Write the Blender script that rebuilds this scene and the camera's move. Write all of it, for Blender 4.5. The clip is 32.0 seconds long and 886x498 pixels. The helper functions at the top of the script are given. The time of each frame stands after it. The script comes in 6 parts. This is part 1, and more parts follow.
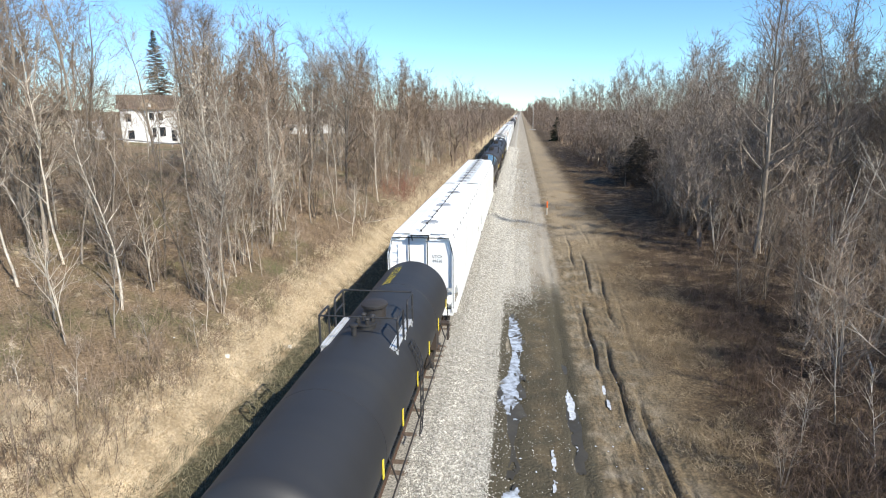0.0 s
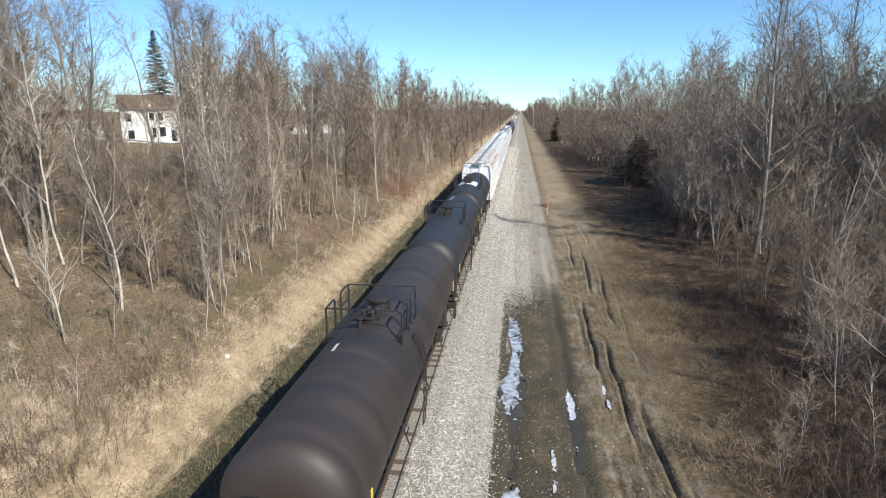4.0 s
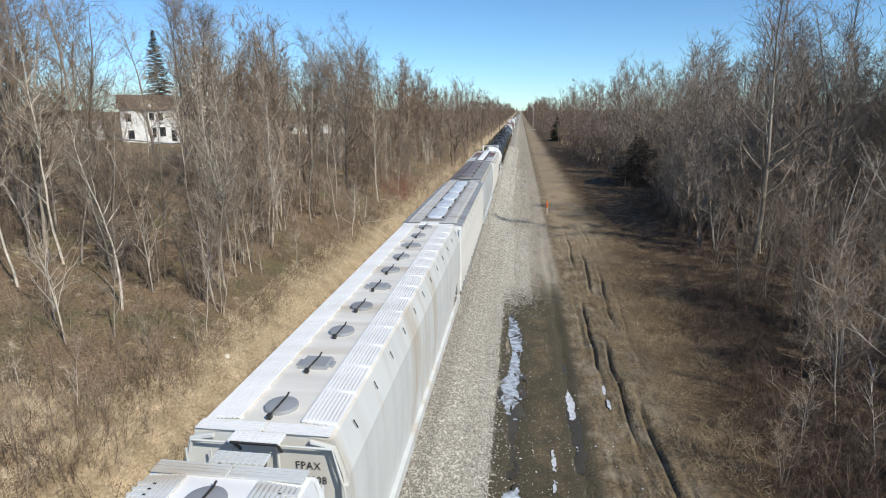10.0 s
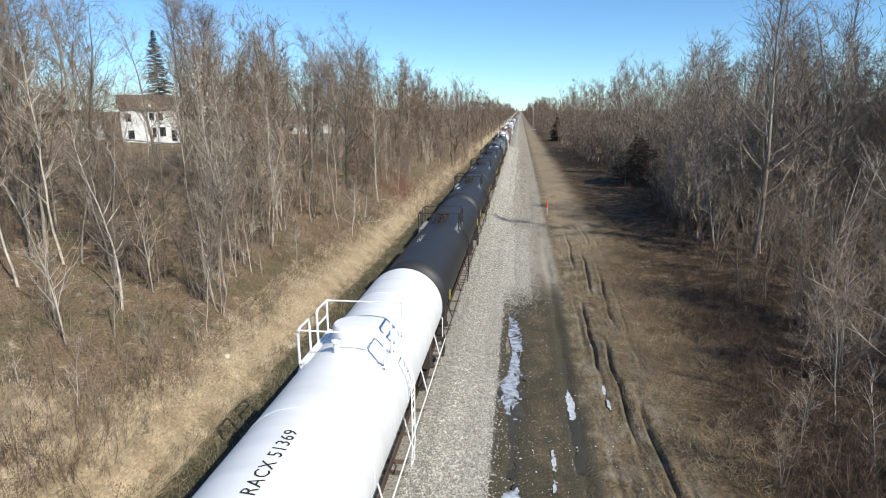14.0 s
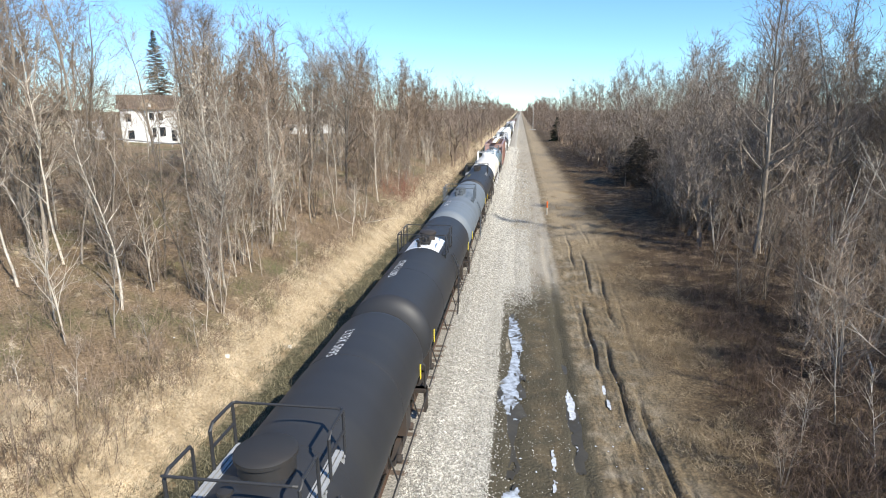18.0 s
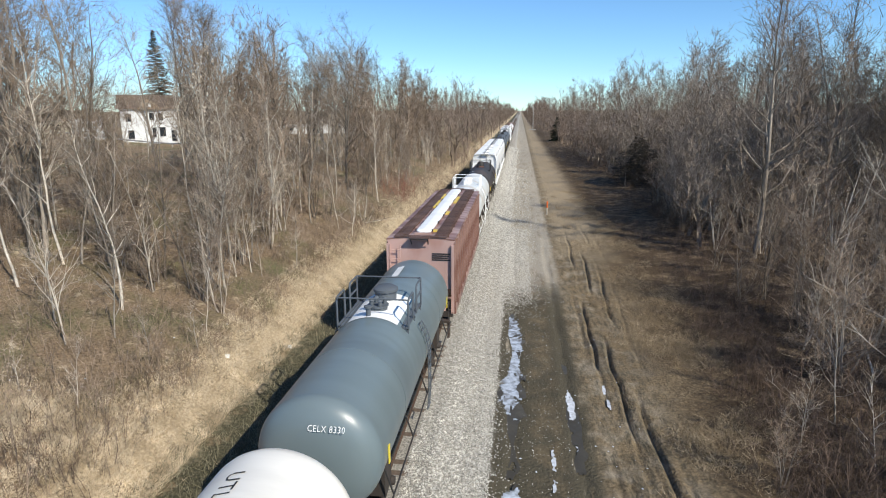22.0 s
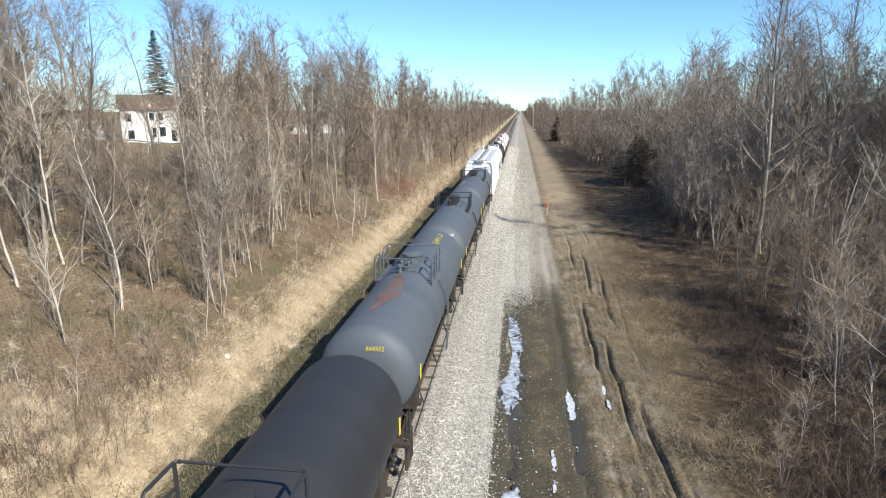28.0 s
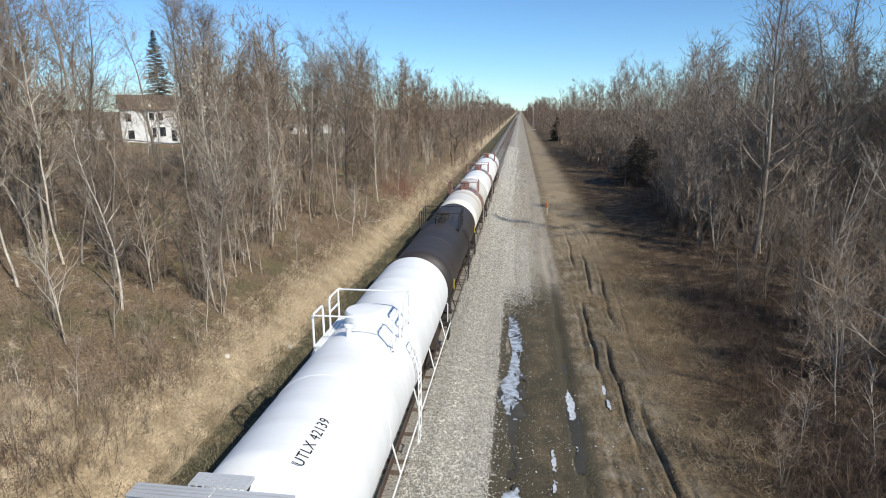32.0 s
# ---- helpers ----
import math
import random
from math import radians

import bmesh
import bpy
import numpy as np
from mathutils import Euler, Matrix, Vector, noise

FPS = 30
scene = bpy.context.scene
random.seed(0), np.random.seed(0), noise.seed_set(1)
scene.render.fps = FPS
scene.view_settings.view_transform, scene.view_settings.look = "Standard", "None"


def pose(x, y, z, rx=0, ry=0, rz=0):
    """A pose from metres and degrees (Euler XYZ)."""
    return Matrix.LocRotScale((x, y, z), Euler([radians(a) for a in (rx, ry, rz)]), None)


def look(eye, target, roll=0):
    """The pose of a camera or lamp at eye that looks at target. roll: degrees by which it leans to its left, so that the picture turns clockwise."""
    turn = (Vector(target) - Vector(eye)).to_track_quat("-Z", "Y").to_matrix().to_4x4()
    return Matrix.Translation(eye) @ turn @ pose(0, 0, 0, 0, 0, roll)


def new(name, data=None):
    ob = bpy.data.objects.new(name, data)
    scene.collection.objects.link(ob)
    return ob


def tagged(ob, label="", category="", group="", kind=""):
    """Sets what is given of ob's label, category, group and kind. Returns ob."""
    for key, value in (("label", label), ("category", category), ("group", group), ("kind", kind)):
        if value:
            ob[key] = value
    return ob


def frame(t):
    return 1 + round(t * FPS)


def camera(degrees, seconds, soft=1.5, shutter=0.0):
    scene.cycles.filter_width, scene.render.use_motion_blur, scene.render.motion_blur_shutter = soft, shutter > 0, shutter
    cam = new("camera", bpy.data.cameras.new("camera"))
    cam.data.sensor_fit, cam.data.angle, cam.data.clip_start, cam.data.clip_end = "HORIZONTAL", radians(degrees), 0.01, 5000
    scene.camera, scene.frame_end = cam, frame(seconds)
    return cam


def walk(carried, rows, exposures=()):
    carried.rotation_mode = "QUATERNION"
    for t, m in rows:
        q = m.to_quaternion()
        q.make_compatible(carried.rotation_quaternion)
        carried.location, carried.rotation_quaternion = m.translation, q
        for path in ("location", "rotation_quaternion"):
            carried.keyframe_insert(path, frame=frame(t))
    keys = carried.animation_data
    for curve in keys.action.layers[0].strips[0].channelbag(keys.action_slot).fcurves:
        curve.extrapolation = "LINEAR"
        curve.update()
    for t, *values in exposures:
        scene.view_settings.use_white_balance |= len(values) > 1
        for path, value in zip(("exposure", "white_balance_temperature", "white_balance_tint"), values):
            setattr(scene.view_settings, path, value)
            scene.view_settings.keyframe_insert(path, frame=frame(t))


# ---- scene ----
from collections import namedtuple

# the camera stands still above the line
cam = camera(75, 32.0, soft=1.05)
EYE = (0.0, 0.0, 10.35)
VIEW = look(EYE, (-3.7988, 28.9138, 3.3122), -0.3)
walk(cam, [(0, VIEW), (32, VIEW)], exposures=[(t, 0.45 + e, 6500, 10) for t, e in (
    (0, -0.05), (1, -0.55), (2, -0.67), (3, -0.48), (5, -0.1), (6, -0.05), (7, -0.42), (8, -0.6), (9, -0.63), (10, -0.58), (11, -0.68), (12, -0.5), (13, -0.35), (14, -0.45),
    (16, 0.0), (17, 0.08), (18, 0.03), (20, 0.05), (21, -0.08), (22, -0.38), (23, -0.2), (24, -0.4), (25, -0.2), (26, -0.3), (27.5, -0.2), (28, -0.05), (29, -0.1), (30, -0.02), (31, -0.45), (32, -0.55))])

# clear winter daylight, sun behind the camera and to the right
SUN = Vector((0.98, -0.87, 1.1))
world = bpy.data.worlds.new("sky")
scene.world = world
world.use_nodes = True
wn = world.node_tree.nodes
sky = wn.new("ShaderNodeTexSky")
sky.sky_type, sky.sun_disc = "NISHITA", False
sky.sun_elevation = math.atan2(SUN.z, math.hypot(SUN.x, SUN.y))
sky.sun_rotation = math.atan2(SUN.x, SUN.y)
sky.air_density, sky.dust_density, sky.ozone_density, sky.altitude = 0.9, 0.0, 3.5, 500
tint = wn.new("ShaderNodeMix")
tint.data_type, tint.blend_type = "RGBA", "MULTIPLY"
tint.inputs[0].default_value, tint.inputs[7].default_value = 1.0, (0.72, 0.965, 1.12, 1)
world.node_tree.links.new(sky.outputs[0], tint.inputs[6])
world.node_tree.links.new(tint.outputs[2], wn["Background"].inputs[0])
wn["Background"].inputs[1].default_value = 0.135
sun = new("sun", bpy.data.lights.new("sun", "SUN"))
sun.data.energy, sun.data.angle, sun.data.color = 5.0, radians(0.53), (1.0, 0.94, 0.815)
sun.matrix_world = look(SUN * 100, (0, 0, 0))

# the line: rail head at z = 0, along y
XC = -4.38         # middle of the track
SPEED = 18.95      # the train's speed towards the camera


# ---------------------------------------------------------------- materials
def mat(name, colour, rough=0.7, vary=0.25, scale=3.0, bump=0.15, metal=0.0, second=None, patch=0.5,
        patch_scale=0.6, spec=0.4, rnd=0.0, island=0.0, stretch=(1, 1, 1), bands=0.0):
    """Node material: base colour with fine grain and larger stains, fine relief."""
    m = bpy.data.materials.new(name)
    m.use_nodes = True
    t = m.node_tree
    b = t.nodes["Principled BSDF"]
    b.inputs["Roughness"].default_value, b.inputs["Metallic"].default_value = rough, metal
    b.inputs["Specular IOR Level"].default_value = spec
    co = t.nodes.new("ShaderNodeTexCoord")
    mp = t.nodes.new("ShaderNodeMapping")
    mp.inputs["Scale"].default_value = stretch
    t.links.new(co.outputs["Object"], mp.inputs[0])
    n1 = t.nodes.new("ShaderNodeTexNoise")
    n1.inputs["Scale"].default_value, n1.inputs["Detail"].default_value = scale, 6
    n2 = t.nodes.new("ShaderNodeTexNoise")
    n2.inputs["Scale"].default_value, n2.inputs["Detail"].default_value = patch_scale, 4
    for n in (n1, n2):
        t.links.new(mp.outputs[0], n.inputs["Vector"])
    c = Vector(colour)
    r1 = t.nodes.new("ShaderNodeValToRGB")
    r1.color_ramp.elements[0].position, r1.color_ramp.elements[1].position = 0.3, 0.7
    r1.color_ramp.elements[0].color = (*(c * (1 - vary)), 1)
    r1.color_ramp.elements[1].color = (*[min(1, x) for x in c * (1 + vary * 0.6)], 1)
    t.links.new(n1.outputs["Fac"], r1.inputs[0])
    out = r1.outputs[0]
    s = Vector(second) if second else c * (1 - vary * 0.7)
    r2 = t.nodes.new("ShaderNodeValToRGB")
    r2.color_ramp.elements[0].position, r2.color_ramp.elements[1].position = patch - 0.06, patch + 0.12
    r2.color_ramp.elements[0].color, r2.color_ramp.elements[1].color = (0, 0, 0, 1), (1, 1, 1, 1)
    t.links.new(n2.outputs["Fac"], r2.inputs[0])
    mx = t.nodes.new("ShaderNodeMix")
    mx.data_type = "RGBA"
    t.links.new(r2.outputs[0], mx.inputs[0])
    if bands:
        # stains come back at every bay along the car
        sy = t.nodes.new("ShaderNodeSeparateXYZ")
        t.links.new(co.outputs["Object"], sy.inputs[0])
        w0, w1 = t.nodes.new("ShaderNodeMath"), t.nodes.new("ShaderNodeMath")
        w0.operation, w1.operation = "MULTIPLY", "SINE"
        w0.inputs[1].default_value = math.tau / bands
        t.links.new(sy.outputs[1], w0.inputs[0])
        t.links.new(w0.outputs[0], w1.inputs[0])
        w2 = t.nodes.new("ShaderNodeMath")
        w2.operation = "MULTIPLY_ADD"
        w2.inputs[1].default_value = 0.2
        t.links.new(w1.outputs[0], w2.inputs[0])
        t.links.new(n2.outputs["Fac"], w2.inputs[2])
        t.links.new(w2.outputs[0], r2.inputs[0])
    t.links.new(out, mx.inputs[6])
    mx.inputs[7].default_value = (*s, 1)
    out = mx.outputs[2]
    if rnd:
        oi = t.nodes.new("ShaderNodeObjectInfo")
        hs = t.nodes.new("ShaderNodeHueSaturation")
        ma = t.nodes.new("ShaderNodeMath")
        ma.operation = "MULTIPLY_ADD"
        ma.inputs[1].default_value, ma.inputs[2].default_value = rnd * 2, 1 - rnd
        t.links.new(oi.outputs["Random"], ma.inputs[0])
        t.links.new(ma.outputs[0], hs.inputs["Value"])
        t.links.new(out, hs.inputs["Color"])
        out = hs.outputs[0]
    if island:
        ge = t.nodes.new("ShaderNodeNewGeometry")
        hs = t.nodes.new("ShaderNodeHueSaturation")
        ma = t.nodes.new("ShaderNodeMath")
        ma.operation = "MULTIPLY_ADD"
        ma.inputs[1].default_value, ma.inputs[2].default_value = island, 1.12 - island
        t.links.new(ge.outputs["Random Per Island"], ma.inputs[0])
        t.links.new(ma.outputs[0], hs.inputs["Value"])
        t.links.new(out, hs.inputs["Color"])
        out = hs.outputs[0]
    t.links.new(out, b.inputs["Base Color"])
    bp = t.nodes.new("ShaderNodeBump")
    bp.inputs["Strength"].default_value, bp.inputs["Distance"].default_value = bump, 0.02
    t.links.new(n1.outputs["Fac"], bp.inputs["Height"])
    t.links.new(bp.outputs[0], b.inputs["Normal"])
    return m


# ---------------------------------------------------------------- mesh tools
class Build:
    """Collects vertices and faces, then makes one mesh."""

    def __init__(self):
        self.v, self.f = [], []

    def add(self, verts, faces):
        o = len(self.v)
        self.v.extend(verts)
        self.f.extend([tuple(i + o for i in f) for f in faces])
        return self

    def box(self, x0, x1, y0, y1, z0, z1, c=0.0):
        """A box, its long edges chamfered by c."""
        if c <= 0:
            v = [(x, y, z) for x in (x0, x1) for y in (y0, y1) for z in (z0, z1)]
            return self.add(v, [(0, 1, 3, 2), (4, 6, 7, 5), (0, 4, 5, 1), (2, 3, 7, 6), (0, 2, 6, 4), (1, 5, 7, 3)])
        ring = [(x0 + c, z0), (x1 - c, z0), (x1, z0 + c), (x1, z1 - c), (x1 - c, z1), (x0 + c, z1), (x0, z1 - c), (x0, z0 + c)]
        return self.sweep(ring, [y0, y1])

    def sweep(self, ring, ys, caps=True):
        """A closed outline (x, z) swept along y."""
        n = len(ring)
        v = [(x, y, z) for y in ys for x, z in ring]
        f = [(k * n + i, (k + 1) * n + i, (k + 1) * n + (i + 1) % n, k * n + (i + 1) % n)
             for k in range(len(ys) - 1) for i in range(n)]
        if caps:
            f += [tuple(range(n)), tuple(reversed(range((len(ys) - 1) * n, len(ys) * n)))]
        return self.add(v, f)

    def tube(self, pts, r, n=6, caps=True):
        """A round bar through points."""
        pts = [Vector(p) for p in pts]
        v, f = [], []
        side = None
        for i, p in enumerate(pts):
            d = (pts[min(i + 1, len(pts) - 1)] - pts[max(i - 1, 0)]).normalized()
            a = d.cross(Vector((0.123, 0.31, 0.94))).normalized() if side is None else (side - d * side.dot(d)).normalized()
            side = a
            b = d.cross(a)
            rr = r[i] if isinstance(r, (list, tuple)) else r
            v += [tuple(p + (a * math.cos(k * math.tau / n) + b * math.sin(k * math.tau / n)) * rr) for k in range(n)]
        for i in range(len(pts) - 1):
            f += [(i * n + k, i * n + (k + 1) % n, (i + 1) * n + (k + 1) % n, (i + 1) * n + k) for k in range(n)]
        if caps:
            f += [tuple(reversed(range(n))), tuple(range((len(pts) - 1) * n, len(pts) * n))]
        return self.add(v, f)

    def lathe(self, prof, n=24, axis="z", at=(0, 0, 0)):
        """A profile (radius, height) turned about an axis."""
        v, f = [], []
        for r, h in prof:
            for k in range(n):
                a = k * math.tau / n
                p = (r * math.cos(a), r * math.sin(a), h)
                if axis == "y":
                    p = (p[0], p[2], p[1])
                elif axis == "x":
                    p = (p[2], p[0], p[1])
                v.append((p[0] + at[0], p[1] + at[1], p[2] + at[2]))
        for i in range(len(prof) - 1):
            f += [(i * n + k, i * n + (k + 1) % n, (i + 1) * n + (k + 1) % n, (i + 1) * n + k) for k in range(n)]
        f += [tuple(reversed(range(n))), tuple(range((len(prof) - 1) * n, len(prof) * n))]
        return self.add(v, f)

    def mesh(self, name, material, smooth=False):
        me = bpy.data.meshes.new(name)
        me.from_pydata(self.v, [], self.f)
        bm = bmesh.new()
        bm.from_mesh(me)
        bmesh.ops.recalc_face_normals(bm, faces=bm.faces)
        bm.to_mesh(me)
        bm.free()
        if smooth:
            me.polygons.foreach_set("use_smooth", [True] * len(me.polygons))
            me.set_sharp_from_angle(angle=radians(40))
        me.materials.append(material)
        return me


def part(name, build, material, parent, label="", smooth=False):
    """ONE mesh object under a thing or a part."""
    ob = new(name, build if isinstance(build, bpy.types.Mesh) else build.mesh(name, material, smooth))
    ob.parent = parent
    return tagged(ob, label)


def thing(name, label, category, group="", kind="", at=(0, 0, 0)):
    ob = new(name)
    ob.location = at
    ob.empty_display_size = 0.2
    return tagged(ob, label, category, group, kind)


def raw_mesh(name, verts, faces, material, size=4):
    """A mesh from arrays of vertices and of equal-sized faces."""
    me = bpy.data.meshes.new(name)
    n = len(faces)
    me.vertices.add(len(verts))
    me.vertices.foreach_set("co", np.asarray(verts, np.float32).ravel())
    me.loops.add(n * size)
    me.loops.foreach_set("vertex_index", np.asarray(faces, np.int32).ravel())
    me.polygons.add(n)
    me.polygons.foreach_set("loop_start", np.arange(0, n * size, size, dtype=np.int32))
    me.update(calc_edges=True)
    me.materials.append(material)
    return me


def sticks(seg, sides=3):
    """Tapered sticks from rows of x0 y0 z0 x1 y1 z1 r0 r1; two sides give flat slivers."""
    s = np.asarray(seg, np.float64)
    a, b, r0, r1 = s[:, 0:3], s[:, 3:6], s[:, 6], s[:, 7]
    d = b - a
    d /= np.linalg.norm(d, axis=1, keepdims=True) + 1e-9
    ref = np.where(np.abs(d[:, 2:3]) > 0.9, [[1.0, 0, 0]], [[0, 0, 1.0]])
    u = np.cross(d, ref)
    u /= np.linalg.norm(u, axis=1, keepdims=True) + 1e-9
    w = np.cross(d, u)
    roll = (np.arange(len(s)) * 2.399)[:, None]
    u, w = u * np.cos(roll) + w * np.sin(roll), w * np.cos(roll) - u * np.sin(roll)
    rings = []
    for base, r in ((a, r0), (b, r1)):
        for k in range(sides):
            t = k * math.tau / sides
            rings.append(base + (u * math.cos(t) + w * math.sin(t)) * r[:, None])
    v = np.stack(rings, axis=1).reshape(-1, 3)
    o = np.arange(len(s))[:, None, None] * (2 * sides)
    q = np.array([[k, (k + 1) % sides, sides + (k + 1) % sides, sides + k] for k in range(sides if sides > 2 else 1)])[None]
    return v, (o + q).reshape(-1, 4)


def segments_mesh(name, groups, material):
    """One mesh from groups of (sticks, sides)."""
    vs, fs, n = [], [], 0
    for seg, sides in groups:
        if len(seg):
            v, f = sticks(seg, sides)
            vs.append(v)
            fs.append(f + n)
            n += len(v)
    return raw_mesh(name, np.concatenate(vs), np.concatenate(fs), material)


# ---------------------------------------------------------------- ground
def smooth_step(a, b, x):
    t = np.clip((np.asarray(x, float) - a) / (b - a), 0, 1)
    return t * t * (3 - 2 * t)


LX = np.array([-3000, -300, -110, -85, -70, -60, -40, -30, -24, -19, -16, -13.5, -12.4, -11.6, -10.8, -8.8, -7.5, -6.2, -2.5, -1.1, -0.4, 0.3, 2, 5, 8, 14, 30, 80, 3000.0])
LZ = np.array([8, 7.5, 7.0, 6.2, 4.9, 4.5, 4.5, 4.0, 3.2, 2.1, 1.2, 0.25, -0.45, -1.0, -1.28, -1.32, -1.05, -0.42, -0.42, -0.5, -0.62, -0.66, -0.62, -0.58, -0.5, -0.3, 0.4, 1.5, 3.0])


def wave(x, y, s, k):
    """Smooth bumps of about s metres."""
    return (np.sin(x / s + 1.3 * k + 1.7 * np.sin(y / (s * 1.9) + k)) + np.sin(y / (s * 1.2) + 2.1 * k + 1.3 * np.sin(x / (s * 1.4) - k))) * 0.5


def ground_z(x, y):
    x, y = np.asarray(x, float), np.asarray(y, float)
    z = np.interp(x, LX, LZ)
    off = smooth_step(0.4, 3.0, np.abs(x - XC) - 2.2)
    z = z + off * (0.10 * wave(x, y, 1.1, 1) + 0.05 * wave(x, y, 0.45, 2)) + smooth_step(5, 14, np.abs(x - XC)) * 0.35 * wave(x, y, 5.0, 3)
    # wheel ruts along the dirt track, bending to the right
    for x0, bend, deep, wide in ((2.2, 0.0, 0.07, 0.2), (3.2, 0.4, 0.06, 0.08), (3.55, 0.6, 0.26, 0.085), (4.15, 0.8, 0.24, 0.085), (4.75, 1.0, 0.2, 0.09), (5.25, 1.2, 0.1, 0.08), (0.05, -0.2, 0.07, 0.2)):
        cx = x0 + bend * smooth_step(15, 50, y) * 1.1 + 0.035 * np.sin(y / 1.7 + x0 * 5) + 0.03 * np.sin(y / 0.63 + x0)
        broken = np.clip(0.5 + 0.7 * np.sin(y / 2.9 + x0 * 3.1) + 0.25 * np.sin(y / 0.9 + x0), 0.06, 1.0) if wide < 0.15 else 1.0
        z = z - deep * broken * (np.exp(-((x - cx) / wide) ** 2) - 0.3 * np.exp(-((x - cx + 1.9 * wide) / wide) ** 2)) * smooth_step(60, 35, y)
    on_lane = smooth_step(-0.9, 0.2, x) * smooth_step(7.5, 5.5, x) * smooth_step(70, 40, y)
    z = z + on_lane * (0.004 * wave(x, y, 0.12, 5) + 0.01 * wave(x, y, 0.37, 6))
    return z


def grow(start, stop, first, factor):
    out, step = [start], first
    while out[-1] < stop:
        out.append(out[-1] + step)
        step *= factor
    return out


def ground_material():
    """Straw on the bank, leaf litter under the trees, mud on the dirt track, dry turf beside it."""
    m = bpy.data.materials.new("earth")
    m.use_nodes = True
    t = m.node_tree
    b = t.nodes["Principled BSDF"]
    b.inputs["Roughness"].default_value = 0.95
    b.inputs["Specular IOR Level"].default_value = 0.15
    geo = t.nodes.new("ShaderNodeNewGeometry")
    sep = t.nodes.new("ShaderNodeSeparateXYZ")
    t.links.new(geo.outputs["Position"], sep.inputs[0])

    def noise_node(scale, detail=5, stretch=None, rough=0.6):
        n = t.nodes.new("ShaderNodeTexNoise")
        n.inputs["Scale"].default_value, n.inputs["Detail"].default_value, n.inputs["Roughness"].default_value = scale, detail, rough
        src = geo.outputs["Position"]
        if stretch:
            mp = t.nodes.new("ShaderNodeMapping")
            mp.inputs["Scale"].default_value = stretch
            t.links.new(src, mp.inputs[0])
            src = mp.outputs[0]
        t.links.new(src, n.inputs["Vector"])
        return n.outputs["Fac"]

    def ramp(src, stops):
        r = t.nodes.new("ShaderNodeValToRGB")
        e = r.color_ramp.elements
        while len(e) < len(stops):
            e.new(0.5)
        for k, (p, c) in zip(e, stops):
            k.position, k.color = p, (*c, 1)
        t.links.new(src, r.inputs[0])
        return r.outputs[0]

    def mix(fac, a, c):
        n = t.nodes.new("ShaderNodeMix")
        n.data_type = "RGBA"
        t.links.new(fac, n.inputs[0])
        t.links.new(a, n.inputs[6])
        t.links.new(c, n.inputs[7])
        return n.outputs[2]

    def band(x0, x1, wob, nz, axis=0):
        """0 to 1 across x0 to x1 (or along y), the edge wandering by noise."""
        a = t.nodes.new("ShaderNodeMath")
        a.operation = "MULTIPLY_ADD"
        a.inputs[1].default_value, a.inputs[2].default_value = wob, -wob / 2
        t.links.new(nz, a.inputs[0])
        s = t.nodes.new("ShaderNodeMath")
        t.links.new(a.outputs[0], s.inputs[0])
        t.links.new(sep.outputs[axis], s.inputs[1])
        r = t.nodes.new("ShaderNodeMapRange")
        r.interpolation_type = "SMOOTHSTEP"
        r.inputs[1].default_value, r.inputs[2].default_value = x0, x1
        t.links.new(s.outputs[0], r.inputs[0])
        return r.outputs[0]

    big, mid, fine = noise_node(0.22), noise_node(1.1), noise_node(9.0, 6)
    grain = noise_node(26.0, 4)
    along = noise_node(1.0, 6, (2.4, 0.4, 1))
    streak = noise_node(1.0, 7, (4.5, 1.3, 1), 0.7)
    straw = ramp(fine, [(0.3, (0.31, 0.24, 0.155)), (0.5, (0.46, 0.37, 0.245)), (0.72, (0.70, 0.58, 0.41))])
    litter = ramp(fine, [(0.3, (0.10, 0.07, 0.044)), (0.5, (0.23, 0.165, 0.105)), (0.75, (0.38, 0.285, 0.19))])
    moss = ramp(fine, [(0.3, (0.10, 0.095, 0.045)), (0.75, (0.22, 0.20, 0.11))])
    mud = ramp(grain, [(0.25, (0.048, 0.042, 0.029)), (0.6, (0.105, 0.092, 0.064)), (0.85, (0.18, 0.158, 0.115))])
    dry = ramp(fine, [(0.3, (0.10, 0.075, 0.045)), (0.55, (0.22, 0.165, 0.10)), (0.8, (0.34, 0.27, 0.17))])
    brown = ramp(fine, [(0.3, (0.045, 0.031, 0.019)), (0.6, (0.10, 0.07, 0.043)), (0.85, (0.18, 0.125, 0.077))])
    pale = ramp(grain, [(0.3, (0.22, 0.185, 0.135)), (0.8, (0.45, 0.39, 0.30))])
    bank = mix(ramp(mid, [(0.49, (0, 0, 0)), (0.66, (1, 1, 1))]), straw, mix(ramp(fine, [(0.4, (0, 0, 0)), (0.6, (1, 1, 1))]), dry, straw))
    wood = mix(ramp(big, [(0.47, (0, 0, 0)), (0.64, (1, 1, 1))]), litter, moss)
    wood = mix(ramp(mid, [(0.57, (0, 0, 0)), (0.7, (1, 1, 1))]), wood, straw)
    lane = mix(ramp(along, [(0.58, (0, 0, 0)), (0.80, (0.8, 0.8, 0.8))]), mud, dry)
    lane = mix(ramp(along, [(0.30, (1, 1, 1)), (0.37, (0, 0, 0))]), lane, pale)
    lane = mix(band(0.5, 1.0, 0.6, mid), lane, mix(band(1.5, 2.0, 0.6, mid), mix(ramp(mid, [(0.42, (0, 0, 0)), (0.72, (0.75, 0.75, 0.75))]), mud, dry), lane))
